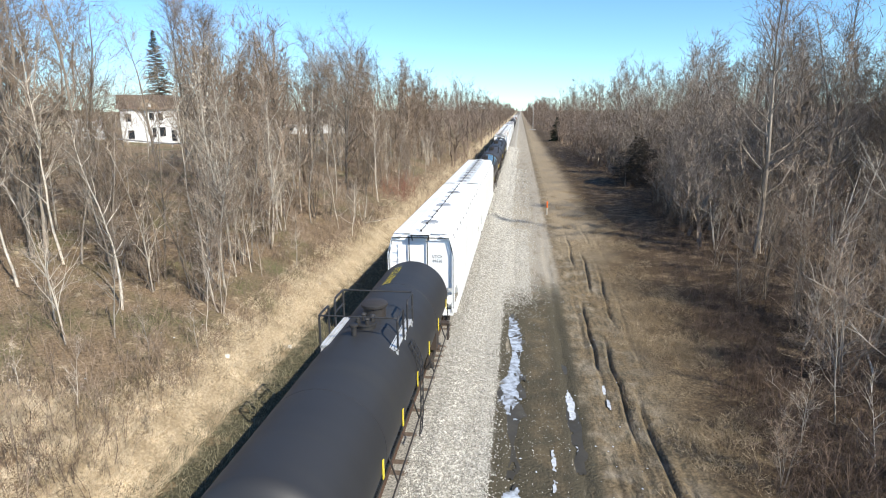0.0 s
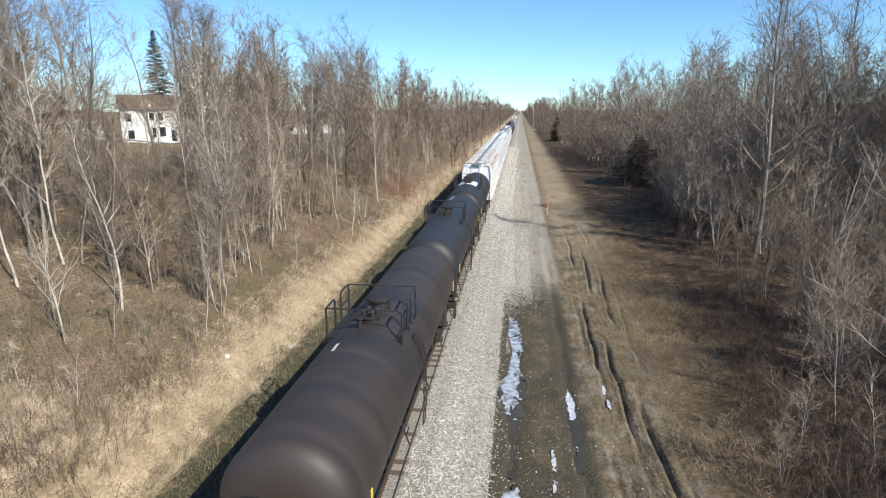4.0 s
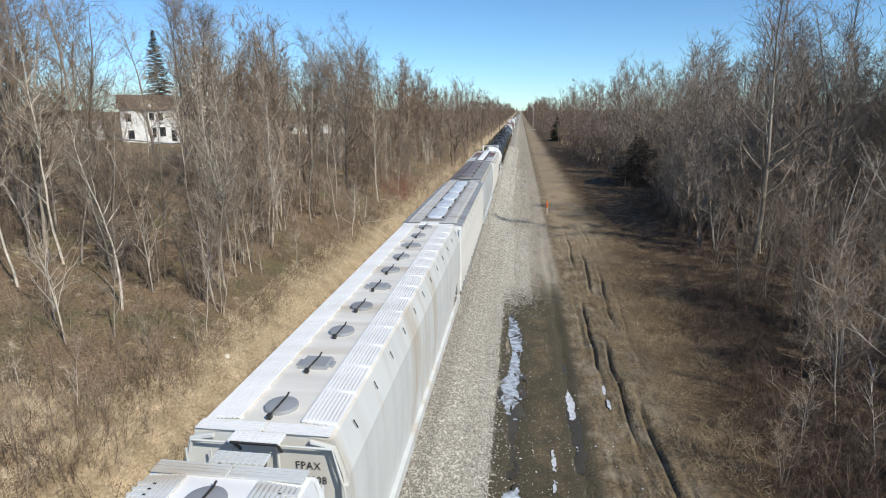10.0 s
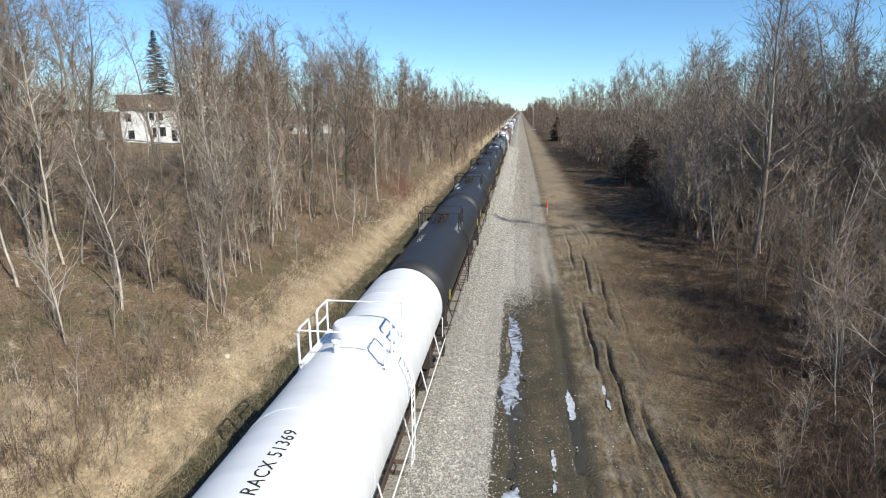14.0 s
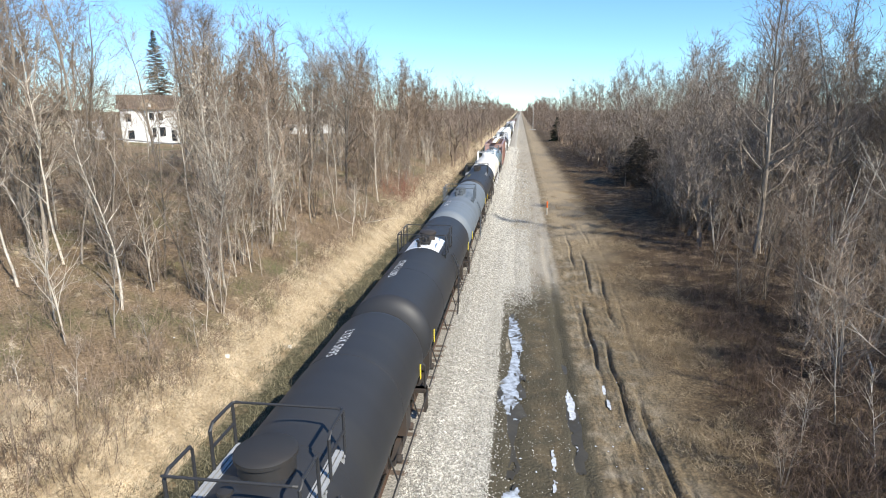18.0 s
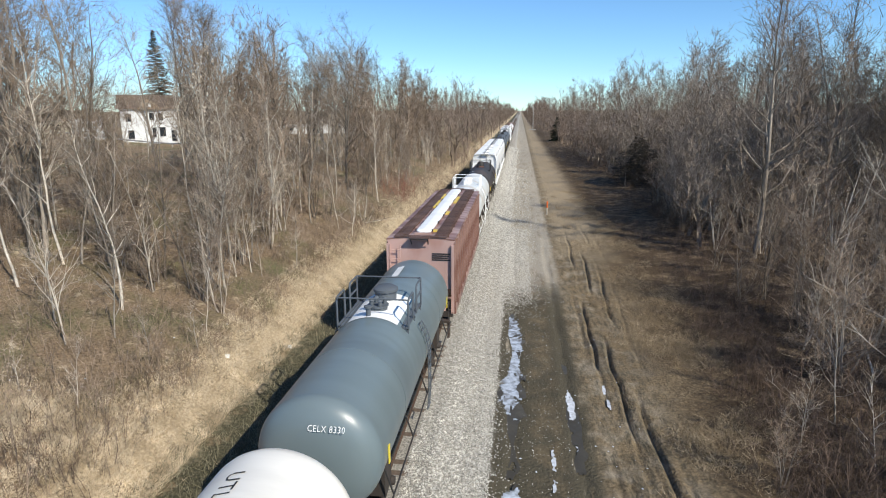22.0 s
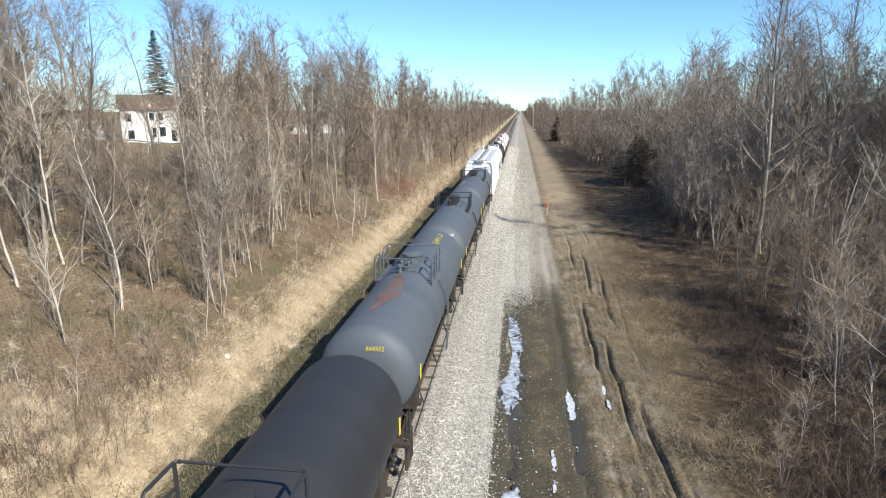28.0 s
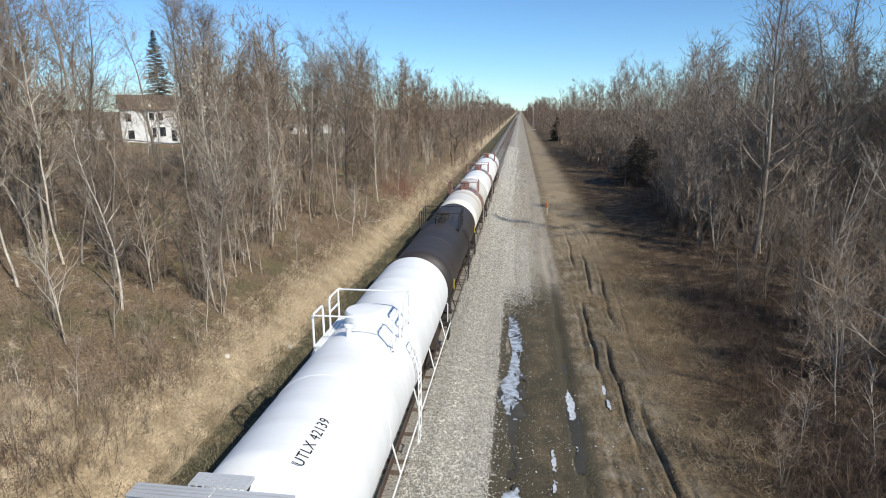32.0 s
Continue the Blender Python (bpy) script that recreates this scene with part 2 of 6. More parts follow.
    tan = mix(ramp(streak, [(0.33, (0, 0, 0)), (0.55, (1, 1, 1))]), mud, mix(ramp(mid, [(0.45, (0, 0, 0)), (0.7, (1, 1, 1))]), dry, pale))
    turf = mix(ramp(big, [(0.42, (0, 0, 0)), (0.6, (1, 1, 1))]), dry, brown)
    turf = mix(ramp(streak, [(0.48, (0, 0, 0)), (0.68, (1, 1, 1))]), turf, brown)
    ditch = ramp(fine, [(0.3, (0.045, 0.042, 0.026)), (0.55, (0.10, 0.092, 0.056)), (0.8, (0.30, 0.25, 0.165))])
    gravel = ramp(grain, [(0.3, (0.22, 0.19, 0.15)), (0.5, (0.38, 0.34, 0.275)), (0.75, (0.54, 0.49, 0.40))])
    lane = mix(band(32, 40, 4.0, mid, 1), lane, mix(ramp(along, [(0.52, (0, 0, 0)), (0.75, (0.8, 0.8, 0.8))]), gravel, dry))
    col = mix(band(-13.9, -12.4, 4.0, mid), wood, bank)
    col = mix(band(-11.7, -10.7, 2.6, mid), col, mix(ramp(mid, [(0.55, (0, 0, 0)), (0.66, (1, 1, 1))]), ditch, dry))
    stone = ramp(grain, [(0.3, (0.20, 0.185, 0.155)), (0.5, (0.42, 0.395, 0.34)), (0.7, (0.62, 0.59, 0.52))])
    col = mix(band(-2.6, -2.4, 0.1, mid), col, stone)
    lane = mix(band(33, 37, 3.0, mid, 1), lane, mix(band(46, 52, 4.0, mid, 1), mix(band(0.4, 1.3, 1.4, mid), stone, lane), lane))
    col = mix(band(-1.0, -0.5, 0.7, mid), col, lane)
    col = mix(band(2.5, 3.0, 0.9, mid), col, tan)
    col = mix(band(5.0, 7.0, 3.0, mid), col, turf)
    col = mix(band(38, 52, 8.0, mid, 1), col, mix(band(2.6, 4.2, 2.0, mid), col, mix(ramp(fine, [(0.42, (0, 0, 0)), (0.66, (1, 1, 1))]), straw, brown)))
    col = mix(band(6.0, 8.5, 4.0, mid), col, mix(ramp(mid, [(0.5, (0, 0, 0)), (0.7, (1, 1, 1))]), brown, dry))
    col = mix(band(8.5, 13.0, 5.0, big), col, mix(ramp(mid, [(0.45, (0, 0, 0)), (0.65, (1, 1, 1))]), brown, litter))
    t.links.new(col, b.inputs["Base Color"])
    bp = t.nodes.new("ShaderNodeBump")
    bp.inputs["Strength"].default_value, bp.inputs["Distance"].default_value = 1.0, 0.1
    t.links.new(fine, bp.inputs["Height"])
    t.links.new(bp.outputs[0], b.inputs["Normal"])
    return m


def build_ground():
    xr = [-v for v in grow(45, 3000, 1.2, 1.22)[1:]]
    xs = np.array(sorted(set(xr + list(np.arange(-45, -8, 0.5)) + list(np.arange(-8, -1, 0.2)) + list(np.arange(-1, 7, 0.075)) + list(np.arange(7, 9, 0.2)) + list(np.arange(9, 45, 0.6)) + grow(45, 3000, 1.2, 1.22))))
    ys = np.array(sorted(set([-v for v in grow(30, 3000, 3, 1.3)[1:]] + list(np.arange(-30, 8, 1.5)) + list(np.arange(8, 12, 0.45)) + list(np.arange(12, 40, 0.16)) + list(np.arange(40, 70, 0.4)) + grow(70, 4000, 0.8, 1.035))))
    gx, gy = np.meshgrid(xs, ys)
    v = np.stack([gx, gy, ground_z(gx, gy)], -1).reshape(-1, 3)
    nx = len(xs)
    i = (np.arange(len(ys) - 1)[:, None] * nx + np.arange(nx - 1)[None]).reshape(-1, 1)
    me = raw_mesh("ground", v, i + np.array([[0, 1, nx + 1, nx]]), ground_material())
    me.polygons.foreach_set("use_smooth", [True] * len(me.polygons))
    tagged(new("ground", me), "brown winter earth with straw, leaf litter and mud", "ground", kind="structure")


M_BALLAST = mat("ballast_stone", (0.34, 0.315, 0.27), 0.9, 0.7, 14, 1.0, second=(0.27, 0.25, 0.21), patch=0.58, patch_scale=8)
M_STONE = mat("crushed_limestone", (0.66, 0.635, 0.57), 0.9, 0.25, 6, 0.3, island=0.8, second=(0.36, 0.33, 0.28), patch=0.6, patch_scale=5.0)
M_TIE = mat("creosoted_wood", (0.13, 0.095, 0.07), 0.9, 0.4, 9, 0.5, second=(0.22, 0.17, 0.13))
M_RAIL = mat("rusty_rail", (0.12, 0.075, 0.05), 0.6, 0.3, 20, 0.3, metal=0.3)
M_SHINE = mat("polished_rail_head", (0.45, 0.43, 0.40), 0.3, 0.15, 20, 0.1, metal=0.9)


def build_track():
    bed = Build()
    ring = [(XC - 3.3, -1.2), (XC + 4.4, -1.2), (XC + 3.35, -0.62), (XC + 1.95, -0.15), (XC - 1.75, -0.15), (XC - 3.0, -0.85)]
    bed.sweep(ring, [-900, -100, 0, 40, 100, 300, 900, 3000])
    root = tagged(new("ballast_bed", bed.mesh("ballast_bed", M_BALLAST)), "pale crushed limestone ballast bed under the track", "ballast", kind="structure")
    for side in (-1, 1):
        x = XC + side * 0.7525
        prof = [(-0.07, -0.17), (0.07, -0.17), (0.07, -0.155), (0.012, -0.13), (0.012, -0.045), (0.036, -0.035), (0.036, -0.008),
                (0.028, 0.0), (-0.028, 0.0), (-0.036, -0.008), (-0.036, -0.035), (-0.012, -0.045), (-0.012, -0.13), (-0.07, -0.155)]
        r = tagged(new("rail", Build().sweep([(x + a, b) for a, b in prof], [-900, 0, 300, 3000]).mesh("rail", M_RAIL)),
                   "rusty steel rail with a worn bright head", "rail", "running rails", "structure")
        part("railhead", Build().box(x - 0.026, x + 0.026, -900, 3000, 0.0, 0.004), M_SHINE, r, "polished running surface")
    rng = random.Random(5)
    shared = [Build().box(-1.3, 1.3, -0.115, 0.115, -0.18, 0.0, 0.0).mesh("railway_tie", M_TIE) for _ in range(3)]
    y = 9.0
    track = thing("railway_ties", "dark weathered wooden ties bedded in ballast", "railway ties", kind="structure", at=(0, 0, 0))
    for k in range(290):
        o = part("tie", shared[k % 3], None, track)
        o.location = (XC + rng.uniform(-0.04, 0.04), y + rng.uniform(-0.02, 0.02), -0.15 + rng.uniform(-0.012, 0.012))
        y += 0.53
    far = Build()
    while y < 700:
        far.box(XC - 1.3, XC + 1.3, y - 0.115, y + 0.115, -0.33, -0.14)
        y += 0.53
    y = 9.0 - 0.53
    while y > -150:
        far.box(XC - 1.3, XC + 1.3, y - 0.115, y + 0.115, -0.33, -0.14)
        y -= 0.53
    tagged(part("tie_row", far, M_TIE, track), kind="stuff")
    # loose stones on the bed
    nr = np.random.RandomState(3)

    def stones(name, n, x0, x1, y0, y1, s0, s1, material, z_of, label):
        base = np.array([(1, 0, 0), (-1, 0, 0), (0, 1, 0), (0, -1, 0), (0, 0, 1), (0, 0, -1)], float)
        fc = np.array([(0, 2, 4), (2, 1, 4), (1, 3, 4), (3, 0, 4), (2, 0, 5), (1, 2, 5), (3, 1, 5), (0, 3, 5)])
        u = nr.rand(n)
        px = x0 + (x1 - x0) * (nr.rand(n) if x1 < 1 or x1 > 1.5 else nr.rand(n) ** 2) + (nr.rand(n) < 0.16) * nr.exponential(0.32, n)
        py = y0 * (y1 / y0) ** u
        s = (s0 + (s1 - s0) * nr.rand(n) ** 2) * np.maximum(1, py / 32)
        jit = base[None] * (0.6 + 0.6 * nr.rand(n, 6, 1)) * s[:, None, None] * np.stack([0.7 + 0.6 * nr.rand(n), 0.7 + 0.6 * nr.rand(n), 0.5 + 0.4 * nr.rand(n)], 1)[:, None]
        a = nr.rand(n) * math.tau
        c, d = np.cos(a)[:, None], np.sin(a)[:, None]
        tilt = nr.uniform(-0.6, 0.6, (n, 1))
        X = jit[..., 0] * c - jit[..., 1] * d
        Yy = jit[..., 0] * d + jit[..., 1] * c
        Z = jit[..., 2] + X * tilt
        v = np.stack([X + px[:, None], Yy + py[:, None], Z + z_of(px, py)[:, None] + s[:, None] * 0.15], -1).reshape(-1, 3)
        f = (np.arange(n)[:, None, None] * 6 + fc[None]).reshape(-1, 3)
        tagged(new(name, raw_mesh(name, v, f, material, 3)), label, "stones", kind="stuff")

    def bed_z(x, y):
        return np.interp(x, [XC - 3.0, XC - 1.75, XC + 1.95, XC + 3.35, XC + 4.4], [-0.85, -0.15, -0.15, -0.62, -1.2])

    stones("ballast_stones", 80000, XC + 1.24, XC + 3.72, 11.5, 170, 0.021, 0.048, M_STONE, lambda x, y: np.maximum(bed_z(x, y), ground_z(x, y)), "loose pale grey crushed ballast stones")
    stones("ballast_stones", 6000, XC - 2.6, XC - 0.9, 11.5, 75, 0.02, 0.045, M_STONE, bed_z, "loose pale grey crushed ballast stones")
    stones("gravel_spill", 12000, -1.0, 1.4, 30, 110, 0.015, 0.035, M_STONE, ground_z, "pale gravel spilled over the lane")
    stones("gravel_spill", 8000, -0.9, 0.95, 32, 54, 0.02, 0.042, M_STONE, ground_z, "pale ballast stones spread beside the track")
    stones("scattered_stones", 1500, XC + 3.7, 2.0, 12, 60, 0.012, 0.03, M_STONE, ground_z, "pale stones strewn over the muddy lane")


build_ground()
build_track()

# ---------------------------------------------------------------- bare trees
M_BARK = mat("grey_bark", (0.30, 0.255, 0.205), 0.9, 0.45, 8, 0.6, second=(0.13, 0.105, 0.08), rnd=0.55, stretch=(1, 1, 0.3))
M_PALE = mat("pale_bark", (0.60, 0.54, 0.45), 0.9, 0.35, 8, 0.5, second=(0.20, 0.165, 0.13), rnd=0.4, stretch=(1, 1, 0.3))
M_TWIG = mat("winter_twigs", (0.335, 0.255, 0.185), 0.9, 0.35, 2, 0.1, second=(0.16, 0.115, 0.08), rnd=0.42)
M_GREYTWIG = mat("grey_twigs", (0.325, 0.27, 0.22), 0.9, 0.35, 2, 0.1, second=(0.15, 0.115, 0.085), rnd=0.42)
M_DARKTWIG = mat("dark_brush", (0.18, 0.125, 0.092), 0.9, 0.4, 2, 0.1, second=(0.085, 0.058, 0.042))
M_PALETWIG = mat("pale_twigs", (0.46, 0.385, 0.30), 0.9, 0.35, 2, 0.1, second=(0.20, 0.155, 0.115), rnd=0.42)
M_FARTWIG = mat("distant_twigs", (0.26, 0.195, 0.15), 0.9, 0.35, 0.8, 0.1, second=(0.16, 0.12, 0.09), patch_scale=0.12)
M_RED = mat("reddish_twigs", (0.34, 0.14, 0.10), 0.9, 0.4, 2, 0.1, second=(0.22, 0.10, 0.075))


def limb(rng, p, d, length, r, n, out, bend=0.25, lift=0.12):
    """A crooked branch; returns its points and directions."""
    pts = [(p.copy(), d.copy(), r)]
    step, full = length / n, r
    for i in range(n):
        d = (d + Vector((rng.uniform(-bend, bend), rng.uniform(-bend, bend), rng.uniform(-bend, bend) + lift))).normalized()
        q = p + d * step
        r2 = full * (1 - (0.92 if n > 2 else 0.7) * (i + 1) / n)
        out.append((*p, *q, r, r2))
        p, r = q, r2
        pts.append((p.copy(), d.copy(), r))
    return pts


def sprout(rng, pts, low):
    k = min(len(pts) - 2, int(rng.uniform(low, 0.999) * (len(pts) - 1)))
    f = rng.random()
    return pts[k][0].lerp(pts[k + 1][0], f), pts[k][1], pts[k][2]


def tree_meshes(seed, h, r, limbs, subs, twigs, spread, trunk_mat, twig_mat, stems=1, thin=0.0066, first=0.25):
    """Trunk and limbs; crown of small branches and twigs."""
    rng = random.Random(seed)
    wood, fine, hair = [], [], []
    for s in range(stems):
        lean = 0.06 if stems == 1 else 0.24
        d = Vector((rng.uniform(-lean, lean), rng.uniform(-lean, lean), 1)).normalized()
        hh = h * (1 if s == 0 else rng.uniform(0.6, 0.95))
        base = Vector((rng.uniform(-0.25, 0.25), rng.uniform(-0.25, 0.25), -0.4)) if stems > 1 else Vector((0, 0, -0.4))
        trunk = limb(rng, base, d, hh, r * (1 if s == 0 else 0.7), 10, wood, 0.10, 0.06)
        for _ in range(limbs):
            p, dd, rr = sprout(rng, trunk, first)
            up = p.z / hh
            a = rng.random() * math.tau
            tilt = rng.uniform(0.4, 1.15) * (1.15 - 0.4 * up)
            ld = Vector((math.cos(a) * math.sin(tilt), math.sin(a) * math.sin(tilt), math.cos(tilt)))
            ll = hh * spread * rng.uniform(0.5, 1.0) * (1.2 - up * 0.75)
            br = limb(rng, p, ld, ll, max(0.016, rr * 0.5), 4, wood, 0.28, 0.10)
            for _ in range(subs):
                p2, d2, r2 = sprout(rng, br, 0.1)
                sd = (d2 + Vector((rng.uniform(-1.2, 1.2), rng.uniform(-1.2, 1.2), rng.uniform(-0.45, 0.8)))).normalized()
                sb = limb(rng, p2, sd, ll * rng.uniform(0.25, 0.6), max(thin * 1.7, r2 * 0.5), 3, fine, 0.35, 0.05)
                for _ in range(twigs):
                    p3, d3, r3 = sprout(rng, sb, 0.05)
                    td = (d3 + Vector((rng.uniform(-1.3, 1.3), rng.uniform(-1.3, 1.3), rng.uniform(-0.7, 0.9)))).normalized()
                    limb(rng, p3, td, rng.uniform(0.3, 0.85) * (0.4 + h / 18), thin, 2, hair, 0.4, 0.08)
    return segments_mesh("trunk", [(wood, 5)], trunk_mat), segments_mesh("crown", [(fine, 3), (hair, 2)], twig_mat), wood, fine, hair


TREES = {
    "tall": [tree_meshes(11 + k, 12.6 + k * 0.9, 0.14, 24, 8, 7, 0.36, M_BARK, M_TWIG if k % 2 else M_GREYTWIG, thin=0.0075) for k in range(4)],
    "thin": [tree_meshes(31 + k, 9.0 + k * 0.7, 0.075, 14, 7, 6, 0.3, M_PALE if k % 2 else M_BARK, M_PALETWIG if k % 2 else M_TWIG) for k in range(4)],
    "clump": [tree_meshes(51 + k, 7.5 + k * 0.5, 0.06, 8, 6, 5, 0.4, M_PALE if k == 0 else M_BARK, M_PALETWIG if k == 0 else M_TWIG, stems=4) for k in range(3)],
    "thicket": [tree_meshes(71 + k, 5.3 + k * 0.7, 0.05, 8, 7, 6, 0.5, M_BARK, M_DARKTWIG if k == 1 else M_TWIG, stems=4, first=0.08) for k in range(3)],
    "sapling": [tree_meshes(91 + k, 4.5 + k * 0.8, 0.042, 12, 4, 4, 0.42, M_PALE, M_PALETWIG, first=0.2) for k in range(4)],
}
LABEL = {"tall": ("tree", "tall bare deciduous tree with fine grey-brown twigs", "tree"),
         "thin": ("tree", "slender bare tree with a pale trunk in the wood", "tree"),
         "clump": ("tree", "bare many-stemmed young tree on the bank", "tree"),
         "thicket": ("shrub", "dense bare grey shrub with tangled branches", "shrub"),
         "sapling": ("sapling", "thin pale leafless sapling in dry grass", "sapling")}


def open_view(x, y):
    """Gaps in the wood towards the houses."""
    q = x / y
    return (-0.76 < q < -0.61 and y > 31) or (-0.84 < q < -0.71 and y > 44) or (-0.43 < q < -0.30 and y > 50) or (-1.0 < q < -0.84 and y > 37) or (0.44 < q < 0.50 and y > 82) or (0.175 < q < 0.25 and 70 < y < 84)


def plant(kind, x, y, scale=1.0, turn=0.0, which=0, stretch=1.0):
    if (-0.75 < x / y < -0.62 and y > 31 and not (kind in ("tall", "thin") and int(x * -7 + y * 3) % 3 == 0)) or open_view(x, y) and not (kind == "tall" and -0.5 < x / y < 0) and not (kind in ("tall", "thin") and int(x * -7 + y * 3) % 5 < 2):
        return
    ms = TREES[kind][which % len(TREES[kind])]
    name, label, cat = LABEL[kind]
    root = thing(name, label, cat, "bare trees along the line", at=(x, y, float(ground_z(x, y))))
    root.rotation_euler = (0, 0, turn)
    root.scale = (scale, scale, scale * stretch)
    part("trunk", ms[0], None, root)
    part("crown", ms[1], None, root)


def far_wood(name, side, n, seed, y0, y1, edge, wide, label, material, keep_twigs=0.08, fat0=1.6, grow_by=1.0, behind=False):
    """Distant woodland as one mass of sticks."""
    rng = np.random.RandomState(seed)
    pool = [(np.array(m[2]), np.array(m[3]), np.array(m[4])) for k in ("tall", "tall", "thin", "thicket") for m in TREES[k][:3]]
    big, small = [], []
    for _ in range(n):
        wood, fine, twig = pool[rng.randint(len(pool))]
        y = y0 * (y1 / y0) ** rng.rand()
        off = wide * rng.rand() ** 1.5 * min(1.0, 0.5 + y / 260)
        x = side * ((edge if side < 0 else right_edge(y) + 1.5) + off)
        if not behind and (open_view(x, y) or (x < -0.5 * y and rng.rand() < 0.5)):
            continue
        a = rng.rand() * math.tau
        c, d = math.cos(a), math.sin(a)
        k = rng.uniform(0.8, 1.2) * grow_by * (1 if side < 0 else (0.5 + 0.56 * float(smooth_step(2, 9, off))) * (1 + 0.2 * float(smooth_step(70, 150, y))))
        z = float(ground_z(x, y))
        # whole side branches are kept or left out, each with some of its twigs
        nsub = len(fine) // 3
        each = len(twig) // nsub
        share = min(0.8, keep_twigs * 4)
        has = rng.rand(nsub) < share
        leaf = np.repeat(np.repeat(has, each // 2) & (rng.rand(nsub * (each // 2)) < keep_twigs / share), 2)
        for src, fat, to in ((wood, 1.25, big), (fine[np.repeat(has, 3)], 1.2 + y / 90, small), (twig[leaf], fat0 + y / 55, small)):
            s = src.copy()
            for o in (0, 3):
                px, py = s[:, o].copy(), s[:, o + 1].copy()
                s[:, o], s[:, o + 1], s[:, o + 2] = (px * c - py * d) * k + x, (px * d + py * c) * k + y, s[:, o + 2] * k + z
            s[:, 6:] *= fat
            to.append(s)
    tagged(new(name, segments_mesh(name, [(np.concatenate(big), 2), (np.concatenate(small), 2)], material)), label, "woodland", kind="stuff")


def brush(name, seed, n, place, h0, h1, material, label, spread=0.5, stems=(3, 8), r=0.006):
    """Undergrowth: leaning forked stems."""
    rng = np.random.RandomState(seed)
    out, hair = [], []
    for _ in range(n):
        x, y = place(rng)
        z = float(ground_z(x, y))
        for _ in range(rng.randint(*stems)):
            h = h0 + (h1 - h0) * rng.rand() ** 2
            px, py = x + rng.uniform(-0.6, 0.6), y + rng.uniform(-0.6, 0.6)
            dx, dy = rng.uniform(-spread, spread, 2) * h
            m = (px + dx * 0.45 + rng.uniform(-.1, .1), py + dy * 0.45, z + h * 0.55)
            e = (px + dx, py + dy, z + h * rng.uniform(0.75, 1.0))
            out.append((px, py, z - 0.1, *m, r * 1.5, r))
            hair.append((*m, *e, r, r * 0.5))
            for _ in range(6):
                g = rng.uniform(0.0, 0.95)
                b = [m[i] + (e[i] - m[i]) * g for i in range(3)]
                hair.append((*b, b[0] + rng.uniform(-.5, .5) * h * .6, b[1] + rng.uniform(-.5, .5) * h * .6, b[2] + rng.uniform(-0.05, .35) * h, r * 0.8, r * 0.4))
    tagged(new(name, segments_mesh(name, [(out, 3), (hair, 2)], material)), label, "undergrowth", kind="stuff")


def right_edge(y):
    """Where the brush begins beside the lane."""
    return np.interp(y, [10, 15, 27, 40, 56, 93, 163, 292, 420], [7.5, 8.2, 9.8, 11.4, 12.6, 13.2, 12.0, 10.5, 5.0])


def brush_edge(y):
    """Where low brown brush meets the lane."""
    return np.interp(y, [10, 18, 24, 35, 51, 93, 180, 320], [7.0, 7.6, 8.2, 8.8, 8.2, 6.8, 8.0, 7.0])


